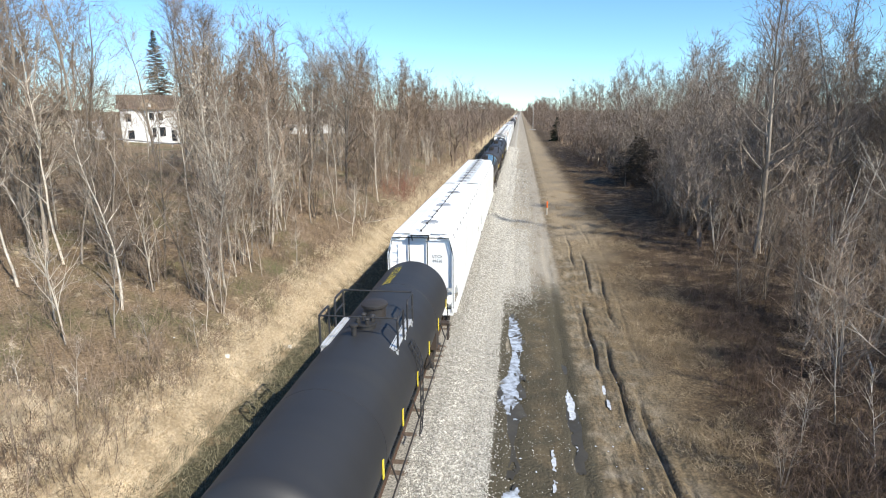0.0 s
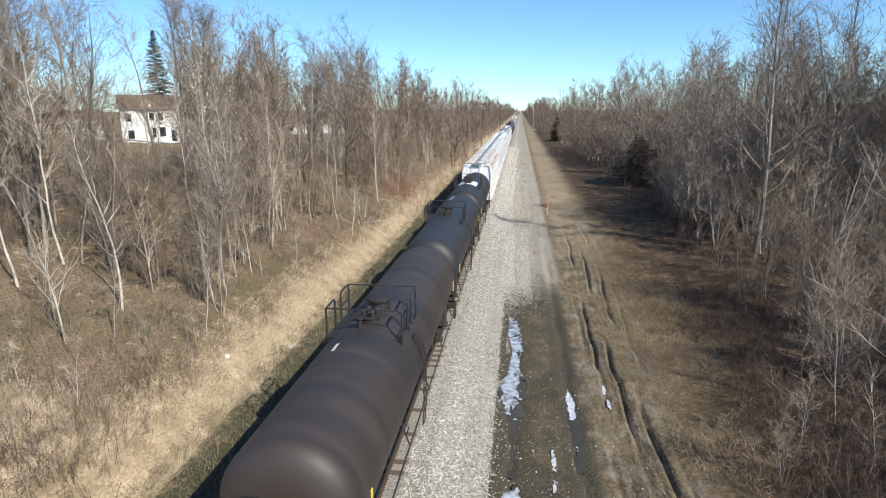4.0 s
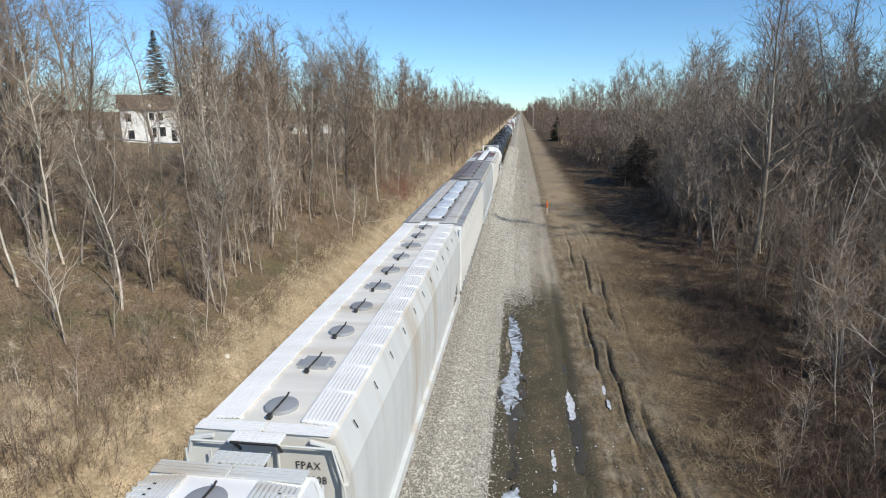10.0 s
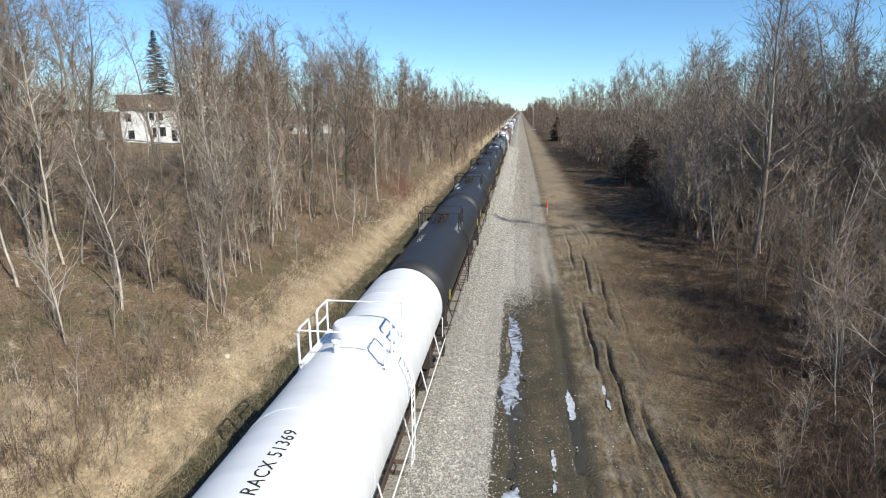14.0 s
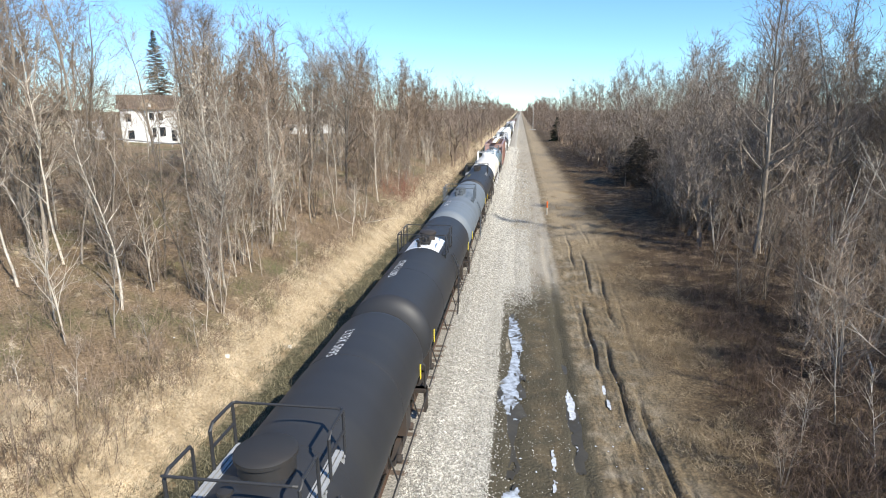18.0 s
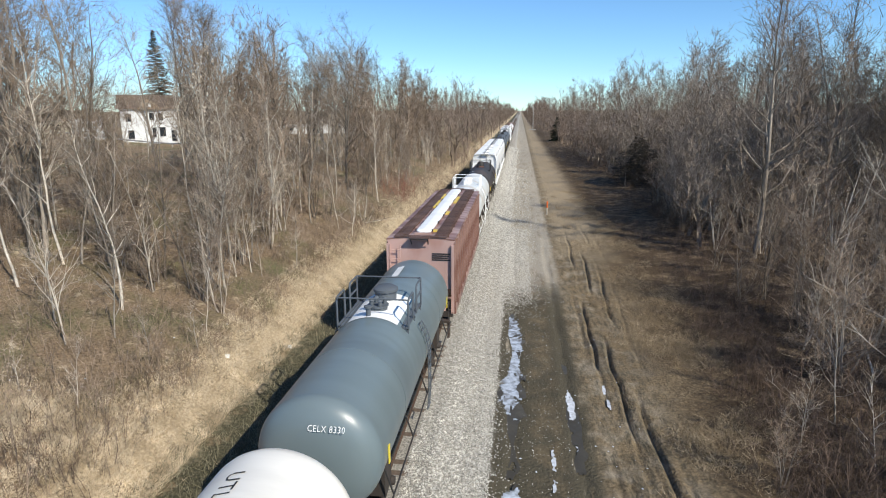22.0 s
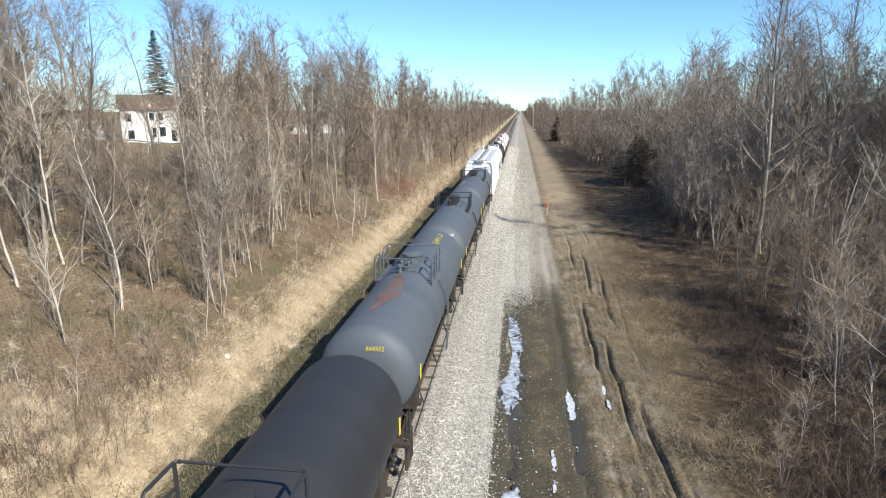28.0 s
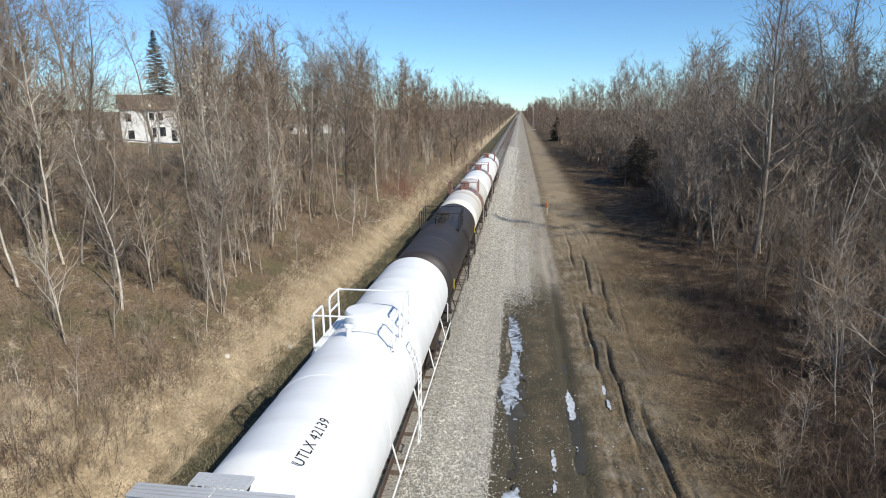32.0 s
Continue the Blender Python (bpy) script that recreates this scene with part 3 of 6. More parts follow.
def plant_woods():
    rng = random.Random(8)
    r = rng.uniform
    # the bank: slim trees in front, taller ones behind
    for k in range(75):
        y = 27 * (140 / 27) ** rng.random()
        plant(rng.choice(["thin", "thin", "clump", "clump", "sapling"]), -r(15.5, 25) + (2.0 if y > 60 else 0), y, r(0.75, 1.08), r(0, 6.3), rng.randrange(9))
    for k in range(125):
        y = 22 * (150 / 22) ** rng.random()
        plant(rng.choice(["tall", "tall", "thin"]), -r(24, 48), y, r(0.85, 1.15), r(0, 6.3), rng.randrange(9))
    for x, y, kind, k, s in ((-17.7, 19.3, "sapling", 3, 1.0), (-16.7, 20.8, "sapling", 1, 0.95), (-18.0, 23.1, "thin", 1, 0.9), (-23.1, 26.0, "thin", 3, 1.0), (-23.6, 29.4, "thin", 1, 1.05), (-14.1, 23.4, "sapling", 2, 0.55),
                             (-15.0, 25.9, "sapling", 0, 0.9), (-15.7, 29.7, "thin", 3, 0.75), (-15.4, 30.9, "sapling", 1, 1.0), (-17.1, 31.6, "thin", 1, 0.95), (-16.9, 37.3, "thin", 3, 0.9), (-16.5, 44.1, "thin", 1, 0.9),
                             (-13.4, 45.0, "sapling", 2, 0.8), (-16.5, 15.8, "sapling", 0, 0.4), (-15.1, 20.6, "sapling", 3, 0.45), (-15.2, 27.5, "thin", 1, 1.0), (-19.2, 20.6, "sapling", 1, 1.1), (-14.4, 25.5, "clump", 1, 0.8),
                             (-16.4, 28.5, "clump", 0, 0.95), (-13.6, 21.8, "sapling", 0, 0.5), (-22.5, 22.5, "thin", 3, 0.95), (-25.5, 24.0, "thin", 1, 1.05), (-18.0, 25.5, "sapling", 3, 1.1),
                             (-20.5, 28.5, "clump", 2, 1.0), (-14.6, 16.0, "sapling", 1, 0.45), (-27.5, 27.0, "tall", 1, 1.0), (-31.0, 30.0, "tall", 3, 1.05)):
        plant(kind, x, y, s, r(0, 6.3), k)
    for k in range(38):
        plant(rng.choice(["clump", "thicket", "thin"]), -r(16, 31), 24 * (48 / 24) ** rng.random(), r(0.7, 1.0), r(0, 6.3), rng.randrange(9))
    for k in range(45):
        y = 25 * (75 / 23) ** rng.random()
        plant(rng.choice(["sapling", "sapling", "clump", "thicket"]), -r(13.8, 24), y, r(0.45, 0.85), r(0, 6.3), rng.randrange(9))
    # beside the lane
    for k in range(24):
        y = r(30, 72)
        plant("tall", -max(24, y * r(0.45, 0.98)), y, r(0.95, 1.12), r(0, 6.3), rng.randrange(9))
    for k in range(6):
        y = r(29, 37)
        plant("tall", -y * r(0.76, 1.0), y, r(1.0, 1.2), r(0, 6.3), rng.randrange(9))
    for k in range(12):
        plant("tall", r(25, 42), r(0, 19), r(0.9, 1.1), r(0, 6.3), rng.randrange(9))
    for k in range(5):
        y = r(45, 62)
        plant("tall", y * r(0.41, 0.69), y, r(1.3, 1.45), r(0, 6.3), rng.randrange(9))
    for k in range(14):
        y = r(56, 92)
        plant("tall", -y * r(0.26, 0.45), y, r(0.95, 1.15), r(0, 6.3), rng.randrange(9))
    for k in range(80):
        y = 26 * (150 / 26) ** rng.random()
        plant(rng.choice(["tall", "tall", "tall", "thin"]), right_edge(y) + r(10, 36), y, r(0.85, 1.15), r(0, 6.3), rng.randrange(9))
    for k in range(80):
        y = 21 * (150 / 21) ** rng.random()
        plant(rng.choice(["thicket", "thicket", "clump"]), right_edge(y) + 1.2 + r(0, 11), y, r(0.75, 1.15), r(0, 6.3), rng.randrange(9))
    for x, y, kind, k, s in ((16.8, 42.5, "tall", 2, 1.35), (20.5, 52.0, "tall", 2, 1.35), (24.5, 50.0, "tall", 0, 1.4), (28.5, 47.0, "tall", 3, 1.4), (30.0, 42.0, "tall", 1, 1.4), (34.0, 40.0, "tall", 3, 1.4), (37.0, 46.0, "tall", 2, 1.45), (12.8, 24.5, "thicket", 0, 1.0), (9.2, 17.8, "sapling", 0, 0.62), (7.8, 15.8, "clump", 1, 0.42),
                             (19.0, 6.5, "tall", 1, 0.9), (17.5, 3.0, "thin", 1, 1.0), (11.3, 20.0, "sapling", 2, 0.8), (13.4, 27.0, "sapling", 1, 1.0),
                             (16.5, 8.5, "thicket", 0, 1.1), (18.5, 11.5, "thicket", 2, 1.2), (16.0, 5.0, "clump", 1, 1.1), (14.5, 10.5, "clump", 2, 0.9), (22.5, 13.5, "tall", 0, 0.8), (23.0, 9.0, "tall", 2, 0.9), (26.0, 13.0, "tall", 1, 0.9), (25.5, 18.0, "tall", 3, 0.9), (28.5, 10.0, "tall", 0, 1.0), (29.0, 16.0, "tall", 2, 1.0), (20.5, 17.0, "thicket", 1, 1.2), (18.0, 15.0, "thicket", 2, 1.0), (19.5, 11.0, "tall", 3, 0.8), (21.0, 8.0, "tall", 1, 0.85), (21.5, 15.0, "tall", 2, 0.85), (16.0, 23.0, "thicket", 2, 0.7), (13.2, 23.5, "clump", 1, 0.6),
                             (14.8, 31.0, "thin", 1, 0.75), (16.0, 26.5, "thin", 3, 0.8), (17.5, 33.0, "thin", 1, 0.9)):
        plant(kind, x, y, s, r(0, 6.3), k)
    far_wood("woodland", -1, 460, 4, 110, 1200, 11.5, 38, "distant bare brown woodland beyond the bank", M_FARTWIG, grow_by=1.0)
    far_wood("woodland", 1, 680, 5, 110, 1200, 15.5, 32, "distant bare grey woodland beside the lane", M_FARTWIG, grow_by=0.98)
    far_wood("woodland", -1, 330, 14, 40, 140, 18.0, 60, "dense bare brown woodland on the bank", M_TWIG, 0.17, 1.4, 1.02)
    far_wood("woodland", 1, 480, 15, 44, 150, 16.0, 46, "dense bare grey woodland beside the lane", M_GREYTWIG, 0.17, 1.4, 1.08)
    far_wood("woodland", -1, 60, 34, 1150, 1400, -55.0, 110, "far tree line closing the cutting", M_GREYTWIG, 0.06, 2.0, 1.1, behind=True)
    far_wood("woodland", -1, 260, 24, 150, 460, 82.0, 230, "bare wood beyond the houses", M_TWIG, 0.06, 1.8, 0.95, behind=True)


plant_woods()


def place_left(rng):
    while True:
        y = 12 * (160 / 12) ** rng.rand()
        x = -13.0 - 26 * rng.rand() ** 1.5 + (2.5 if y > 60 else 0)
        if y > 34 or x < -24 or rng.rand() < 0.28:
            return x, y


def place_right(rng):
    y = 12 * (160 / 12) ** rng.rand()
    return right_edge(y) + 0.3 + 22 * rng.rand() ** 1.2, y


brush("undergrowth", 1, 2100, place_left, 0.3, 2.4, M_TWIG, "tangled brown leafless undergrowth on the bank", r=0.008)
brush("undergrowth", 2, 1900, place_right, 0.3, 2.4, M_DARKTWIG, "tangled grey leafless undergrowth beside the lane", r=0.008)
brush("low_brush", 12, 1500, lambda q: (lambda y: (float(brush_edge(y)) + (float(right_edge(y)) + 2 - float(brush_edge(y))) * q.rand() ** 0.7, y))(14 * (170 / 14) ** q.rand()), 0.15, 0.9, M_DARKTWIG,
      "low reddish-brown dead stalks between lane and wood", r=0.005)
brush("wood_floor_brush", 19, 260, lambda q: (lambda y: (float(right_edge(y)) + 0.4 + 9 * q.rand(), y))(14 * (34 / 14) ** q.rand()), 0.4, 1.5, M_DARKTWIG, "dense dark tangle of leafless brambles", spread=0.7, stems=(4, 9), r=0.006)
brush("bank_stalks", 17, 1400, lambda q: (lambda y: (-12.6 + min(1.3, max(0, (y - 45) / 30)) - 6 * q.rand(), y))(13 * (190 / 13) ** q.rand()), 0.15, 0.7, M_TWIG, "low brown dead stalks over the straw", r=0.005)
brush("bank_brush", 9, 26, lambda q: (-13.4 + q.randn() * 1.1, 12.2 + abs(q.randn()) * 1.6), 0.3, 1.5, M_DARKTWIG, "low dark tangle of dead stalks on the bank")
brush("red_osier_shrub", 3, 45, lambda q: (-13.8 + q.uniform(-2.2, 1.0), 68 + q.uniform(-5, 6)), 0.8, 2.6, M_RED, "reddish leafless shrubs at the foot of the bank")


def blades(name, seed, n, place, h0, h1, material, label, w=0.006, lean=0.8):
    """Dead grass as leaning blades."""
    rng = np.random.RandomState(seed)
    x, y = place(rng, n)
    z = ground_z(x, y)
    h = h0 + (h1 - h0) * rng.rand(n)
    a = rng.rand(n) * math.tau
    l = lean * h * rng.rand(n)
    seg = np.stack([x, y, z - 0.02, x + np.cos(a) * l, y + np.sin(a) * l, z + h, np.full(n, w), np.full(n, w * 0.3)], 1)
    tagged(new(name, segments_mesh(name, [(seg, 2)], material)), label, "grass", kind="stuff")


M_STRAW = mat("dead_straw", (0.73, 0.61, 0.44), 0.9, 0.4, 1.5, 0.1, second=(0.44, 0.345, 0.23), patch_scale=0.9)
M_SEDGE = mat("olive_sedge", (0.21, 0.19, 0.12), 0.9, 0.4, 1.5, 0.1, second=(0.46, 0.38, 0.25), patch=0.62, patch_scale=1.2)
M_DRY = mat("dry_turf", (0.30, 0.23, 0.145), 0.9, 0.4, 1.5, 0.1, second=(0.16, 0.12, 0.08), patch_scale=0.7)


def on_bank(rng, n):
    y = 11 * (90 / 11) ** rng.rand(n)
    return -11.0 - 3.2 * rng.rand(n) ** 1.3, y


def on_turf(rng, n):
    y = 11 * (80 / 11) ** rng.rand(n)
    return 4.3 + (brush_edge(y) - 3.3) * rng.rand(n), y


blades("dead_grass", 4, 75000, on_bank, 0.05, 0.2, M_STRAW, "flattened pale straw on the bank", lean=2.5)
blades("straw_tuft", 8, 9000, lambda q, n: (-14.9 + 1.3 * q.randn(n), 14.9 + 0.8 * q.randn(n)), 0.1, 0.35, M_STRAW, "pale straw tussocks on the bank", lean=2.0)
blades("ditch_grass", 6, 9000, lambda q, n: (-7.6 - 4.0 * q.rand(n), 11 * (90 / 11) ** q.rand(n)), 0.08, 0.42, M_SEDGE, "sparse olive sedge and dead grass in the wet ditch", lean=1.2, w=0.011)
M_PALEGRASS = mat("bleached_grass", (0.46, 0.37, 0.25), 0.9, 0.4, 1.5, 0.1, second=(0.28, 0.21, 0.13), patch_scale=0.9)


def turf_tufts(rng, n):
    """Grass in flattened tufts, thick and thin by turns."""
    x, y = on_turf(rng, n * 3)
    q = wave(x, y, 0.9, 4) + 0.6 * wave(x, y, 2.3, 7) + rng.uniform(-0.5, 0.5, n * 3)
    k = np.argsort(-q)[:n]
    return x[k], y[k]


blades("dry_turf", 5, 32000, turf_tufts, 0.04, 0.2, M_DRY, "short brown winter turf beside the lane", lean=1.8)
blades("bleached_turf", 15, 16000, turf_tufts, 0.05, 0.22, M_PALEGRASS, "bleached flattened grass beside the lane", lean=2.6)
blades("leaf_litter", 16, 26000, lambda q, n: (-12.5 - 14 * q.rand(n) ** 1.2, 13 * (60 / 13) ** q.rand(n)), 0.03, 0.12, M_DRY, "fallen stalks and leaf litter under the trees", lean=3.0, w=0.009)

# ---------------------------------------------------------------- water, snow, small things on the ground
M_WATER = mat("muddy_water", (0.07, 0.061, 0.044), 0.45, 0.3, 2, 0.05, spec=0.35)
M_ICE = mat("grey_ice", (0.48, 0.53, 0.60), 0.25, 0.35, 5, 0.1, second=(0.24, 0.25, 0.26), patch=0.5, patch_scale=4)
M_SNOW = mat("old_snow", (0.62, 0.65, 0.70), 0.6, 0.3, 9, 0.5, second=(0.42, 0.44, 0.47), patch=0.55, patch_scale=5)


def ragged_sheet(name, cx, cy, rx, ry, lift, material, seed, label, cat, cut=0.0, grain=0.5, cell=0.04, on=None):
    """A thin sheet with a ragged, broken edge."""
    level = sorted(float(ground_z(cx + a * rx * 0.6, cy + b * ry * 0.8)) for a in (-1, -0.5, 0, 0.5, 1) for b in (-1, -0.7, -0.4, -0.1, 0.2, 0.5, 0.8))
    z0 = level[len(level) * 3 // 5] + lift if on is None else on + lift
    nx, ny = int(2 * rx / cell), int(2 * ry / (cell * 1.6))
    b, ids = Build(), {}

    def corner(i, j):
        if (i, j) not in ids:
            x, y = cx - rx + 2 * rx * i / nx, cy - ry + 2 * ry * j / ny
            ids[i, j] = len(b.v)
            q = noise.noise((x * 9, y * 6, seed))
            b.v.append((x + 0.02 * q, y + 0.03 * noise.noise((x * 7, y * 7, seed + 5)), z0 + 0.006 * q))
        return ids[i, j]

    for i in range(nx):
        for j in range(ny):
            u, w = 2 * (i + 0.5) / nx - 1, 2 * (j + 0.5) / ny - 1
            x, y = cx + u * rx, cy + w * ry
            q = noise.noise((x * 2.6, y * 1.2, seed)) * 0.9 + noise.noise((x * 8, y * 5, seed + 3)) * grain
            if 1 - abs(u) ** 2.2 - abs(w) ** 3 + q > cut + 0.45:
                b.f.append((corner(i, j), corner(i + 1, j), corner(i + 1, j + 1), corner(i, j + 1)))
    if not b.f:
        return None
    tagged(new(name, b.mesh(name, material)), label, cat)
    return z0


W1 = ragged_sheet("puddle", -0.08, 22.5, 0.6, 8.0, 0.0, M_WATER, 3, "shallow muddy puddle in the lane", "puddle", cut=-0.15, grain=0.2)
ragged_sheet("ice_sheet", -0.12, 24.4, 0.55, 5.4, 0.012, M_ICE, 7, "broken grey-white ice sheet on the puddle", "ice", cut=-0.1, grain=0.8, on=W1)
ragged_sheet("ice_sheet", 0.02, 14.2, 0.40, 1.1, 0.012, M_ICE, 8, "broken grey-white ice sheet on the puddle", "ice", cut=0.1, grain=0.8, on=W1)
W2 = ragged_sheet("puddle", 2.2, 19.8, 0.32, 4.4, 0.0, M_WATER, 11, "long wheel-rut puddle in the lane", "puddle", cut=0.0, grain=0.2)
for k, (x, y, rx, ry) in enumerate(((2.2, 20.8, 0.17, 1.6), (2.15, 17.7, 0.2, 0.55), (3.6, 21.9, 0.1, 0.5), (3.62, 20.6, 0.07, 0.45), (1.35, 16.9, 0.09, 0.8), (1.3, 15.3, 0.11, 0.5))):
    ragged_sheet("snow_patch", x, y, rx, ry, 0.02, M_SNOW, 20 + k, "white leftover ice in a wheel rut", "snow", cut=0.05, grain=0.9, cell=0.025)


def bits():
    rng = random.Random(12)
    b = Build()
    for k in range(150):
        if k < 40:
            x, y = -rng.uniform(11.5, 21), 14 * (60 / 14) ** rng.random()
        else:
            x, y = rng.uniform(-0.6, 4.8), 12.5 * (36 / 12.5) ** rng.random()
        s = rng.uniform(0.012, 0.05) * (1.3 if k < 40 else 1)
        z = float(ground_z(x, y))
        b.add([(x + s * a * rng.uniform(.6, 1.2), y + s * c * rng.uniform(.6, 1.2), z + 0.02 + s * d * .5) for a, c, d in ((1, 0, 0), (0, 1, 0), (-1, 0, 0), (0, -1, 0), (0, 0, 1))], [(0, 1, 4), (1, 2, 4), (2, 3, 4), (3, 0, 4)])
    tagged(new("snow_scraps", b.mesh("snow_scraps", M_SNOW)), "scraps of old snow in the grass", "snow", kind="stuff")


bits()
M_PAPER = mat("weathered_paper", (0.75, 0.74, 0.70), 0.8, 0.15, 9, 0.1)
for px, py in ((-11.1, 25.6), (-12.6, 22.3)):
    sc = Build().box(-0.09, 0.09, -0.012, 0.012, 0.02, 0.2, 0.004)
    ob = tagged(new("paper_scrap", sc.mesh("paper_scrap", M_PAPER)), "small white scrap of paper caught in the straw", "litter")
    ob.location = (px, py, float(ground_z(px, py)) - 0.03)
    ob.rotation_euler = (-0.5, 0, 0.3)
M_ORANGE = mat("orange_plastic", (0.75, 0.16, 0.04), 0.5, 0.15, 4, 0.05)
M_POST = mat("weathered_post", (0.50, 0.47, 0.42), 0.8, 0.2, 6, 0.2)
mk = thing("marker_post", "orange-topped white utility marker post", "marker post", at=(3.1, 61.9, float(ground_z(3.1, 61.9))))
part("shaft", Build().lathe([(0.06, -0.2), (0.06, 0.75), (0.06, 0.76)], 10), M_POST, mk)
part("cap", Build().lathe([(0.075, 0.74), (0.08, 0.8), (0.08, 1.35), (0.05, 1.42), (0.0, 1.44)], 10), M_ORANGE, mk, "orange plastic cap")
pl = thing("utility_pole", "tall pale pole beside a concrete pad", "pole", at=(7.0, 322, float(ground_z(7, 322))))
part("mast", Build().lathe([(0.16, -0.5), (0.15, 3.0), (0.11, 13.5), (0.0, 13.6)], 10), M_POST, pl)
part("footing", Build().box(-1.6, 1.6, -1.2, 1.2, -0.5, 0.35, 0.06), M_POST, pl, "pale concrete pad")

# ---------------------------------------------------------------- leaning and broken wood
def leaning_tree(x, y, lean, length, r0, seed, label="pale bare trunk leaning out of the thicket", name="leaning_tree", twigs=9, mat_of=None):
    rng = random.Random(seed)
    wood, fine = [], []
    pts = limb(rng, Vector((0, 0, -0.3)), Vector(lean).normalized(), length, r0, 9, wood, 0.13, -0.01)
    for k in range(twigs):
        p, d, r = sprout(rng, pts, 0.3)
        bd = (d + Vector((rng.uniform(-0.9, 0.9), rng.uniform(-0.9, 0.9), rng.uniform(-0.2, 0.8)))).normalized()
        br = limb(rng, p, bd, length * rng.uniform(0.15, 0.35), max(0.012, r * 0.5), 4, wood, 0.2, 0.04)
        for q in range(5):
            p2, d2, _ = sprout(rng, br, 0.1)
            limb(rng, p2, (d2 + Vector((rng.uniform(-0.9, 0.9), rng.uniform(-0.9, 0.9), rng.uniform(-0.3, 0.7)))).normalized(), rng.uniform(0.3, 0.8), 0.008, 3, fine, 0.3, 0.03)
    root = thing(name, label, name.replace("_", " "), at=(x, y, float(ground_z(x, y))))
    part("trunk", segments_mesh("trunk", [(wood, 6)], mat_of or M_PALE), None, root)
    if fine:
        part("crown", segments_mesh("crown", [(fine, 3)], M_PALETWIG), None, root)
    return root, pts


for k, (x, y, lean, ln, r0) in enumerate(((18.5, 25.5, (-0.8, 0.1, 0.75), 8.0, 0.075), (16.5, 19.5, (-0.9, 0.35, 0.6), 6.0, 0.05), (19.5, 29.0, (-0.35, 0.0, 0.9), 9.0, 0.08), (14.4, 23.0, (-0.1, 0.3, 0.9), 5.5, 0.05), (13.0, 26.5, (0.5, 0.2, 0.8), 5.0, 0.05),
                                           (21.0, 24.0, (-1.0, 0.2, 0.35), 7.0, 0.06), (12.0, 19.5, (-0.9, 0.5, 0.4), 3.2, 0.022), (11.0, 17.0, (-0.15, 0.1, 0.95), 3.0, 0.02), (16.8, 33.0, (0.2, 0.1, 0.95), 8.0, 0.07))):
    leaning_tree(x, y, lean, ln, r0, 300 + k)
for k in range(6):
    leaning_tree(-14.0 + 0.35 * math.sin(k * 2.1), 50.3 + 0.4 * math.cos(k * 1.7), ((0.1, 0, 1), (-0.5, 0, 0.8), (0.7, -0.3, 0.55), (0.9, -0.2, 0.25), (0.3, 0.2, 0.8), (1.0, 0.3, 0.1))[k], (3.0, 2.2, 2.4, 3.2, 2.0, 3.6)[k], (0.13, 0.05, 0.05, 0.06, 0.04, 0.05)[k], 330 + k,
                 "pale broken trunk and splintered limbs on the bank", "broken_snag", 3)
leaning_tree(-12.1, 13.1, (-0.1, 0.85, 0.35), 2.6, 0.035, 341, "dark dead stick leaning in the straw", "fallen_branch", 1, M_BARK)
lt, lp = leaning_tree(-17.0, 31.5, (0.05, 0.05, 1.0), 11.5, 0.075, 345, "slim pale tree with a few bleached dead leaves", "tree", 22)
M_LEAF = mat("bleached_dead_leaves", (0.74, 0.63, 0.48), 0.8, 0.25, 3, 0.1, island=0.4)
lr, lv = random.Random(9), Build()
for k in range(170):
    c = lp[lr.choice((5, 6, 7, 8, 8, 9, 9))][0] + Vector((lr.gauss(0.5, 0.9), lr.gauss(0, 0.9), lr.gauss(-0.2, 0.7)))
    a, b = Vector((lr.uniform(-1, 1), lr.uniform(-1, 1), lr.uniform(-1, 0.4))).normalized() * 0.07, Vector((lr.uniform(-1, 1), lr.uniform(-1, 1), lr.uniform(-0.5, 0.5))).normalized() * 0.04
    lv.add([tuple(c - a), tuple(c - b + a * 0.1), tuple(c + a), tuple(c + b + a * 0.1)], [(0, 1, 2, 3)])
part("dead_leaves", lv, M_LEAF, lt, "bleached tan leaves left on the twigs")

# ---------------------------------------------------------------- evergreens
M_NEEDLE = mat("dark_needles", (0.035, 0.045, 0.028), 0.9, 0.4, 3, 0.1, second=(0.06, 0.05, 0.03))
M_VINE = mat("dark_vine_tangle", (0.085, 0.072, 0.058), 0.9, 0.4, 3, 0.1, second=(0.055, 0.045, 0.036))


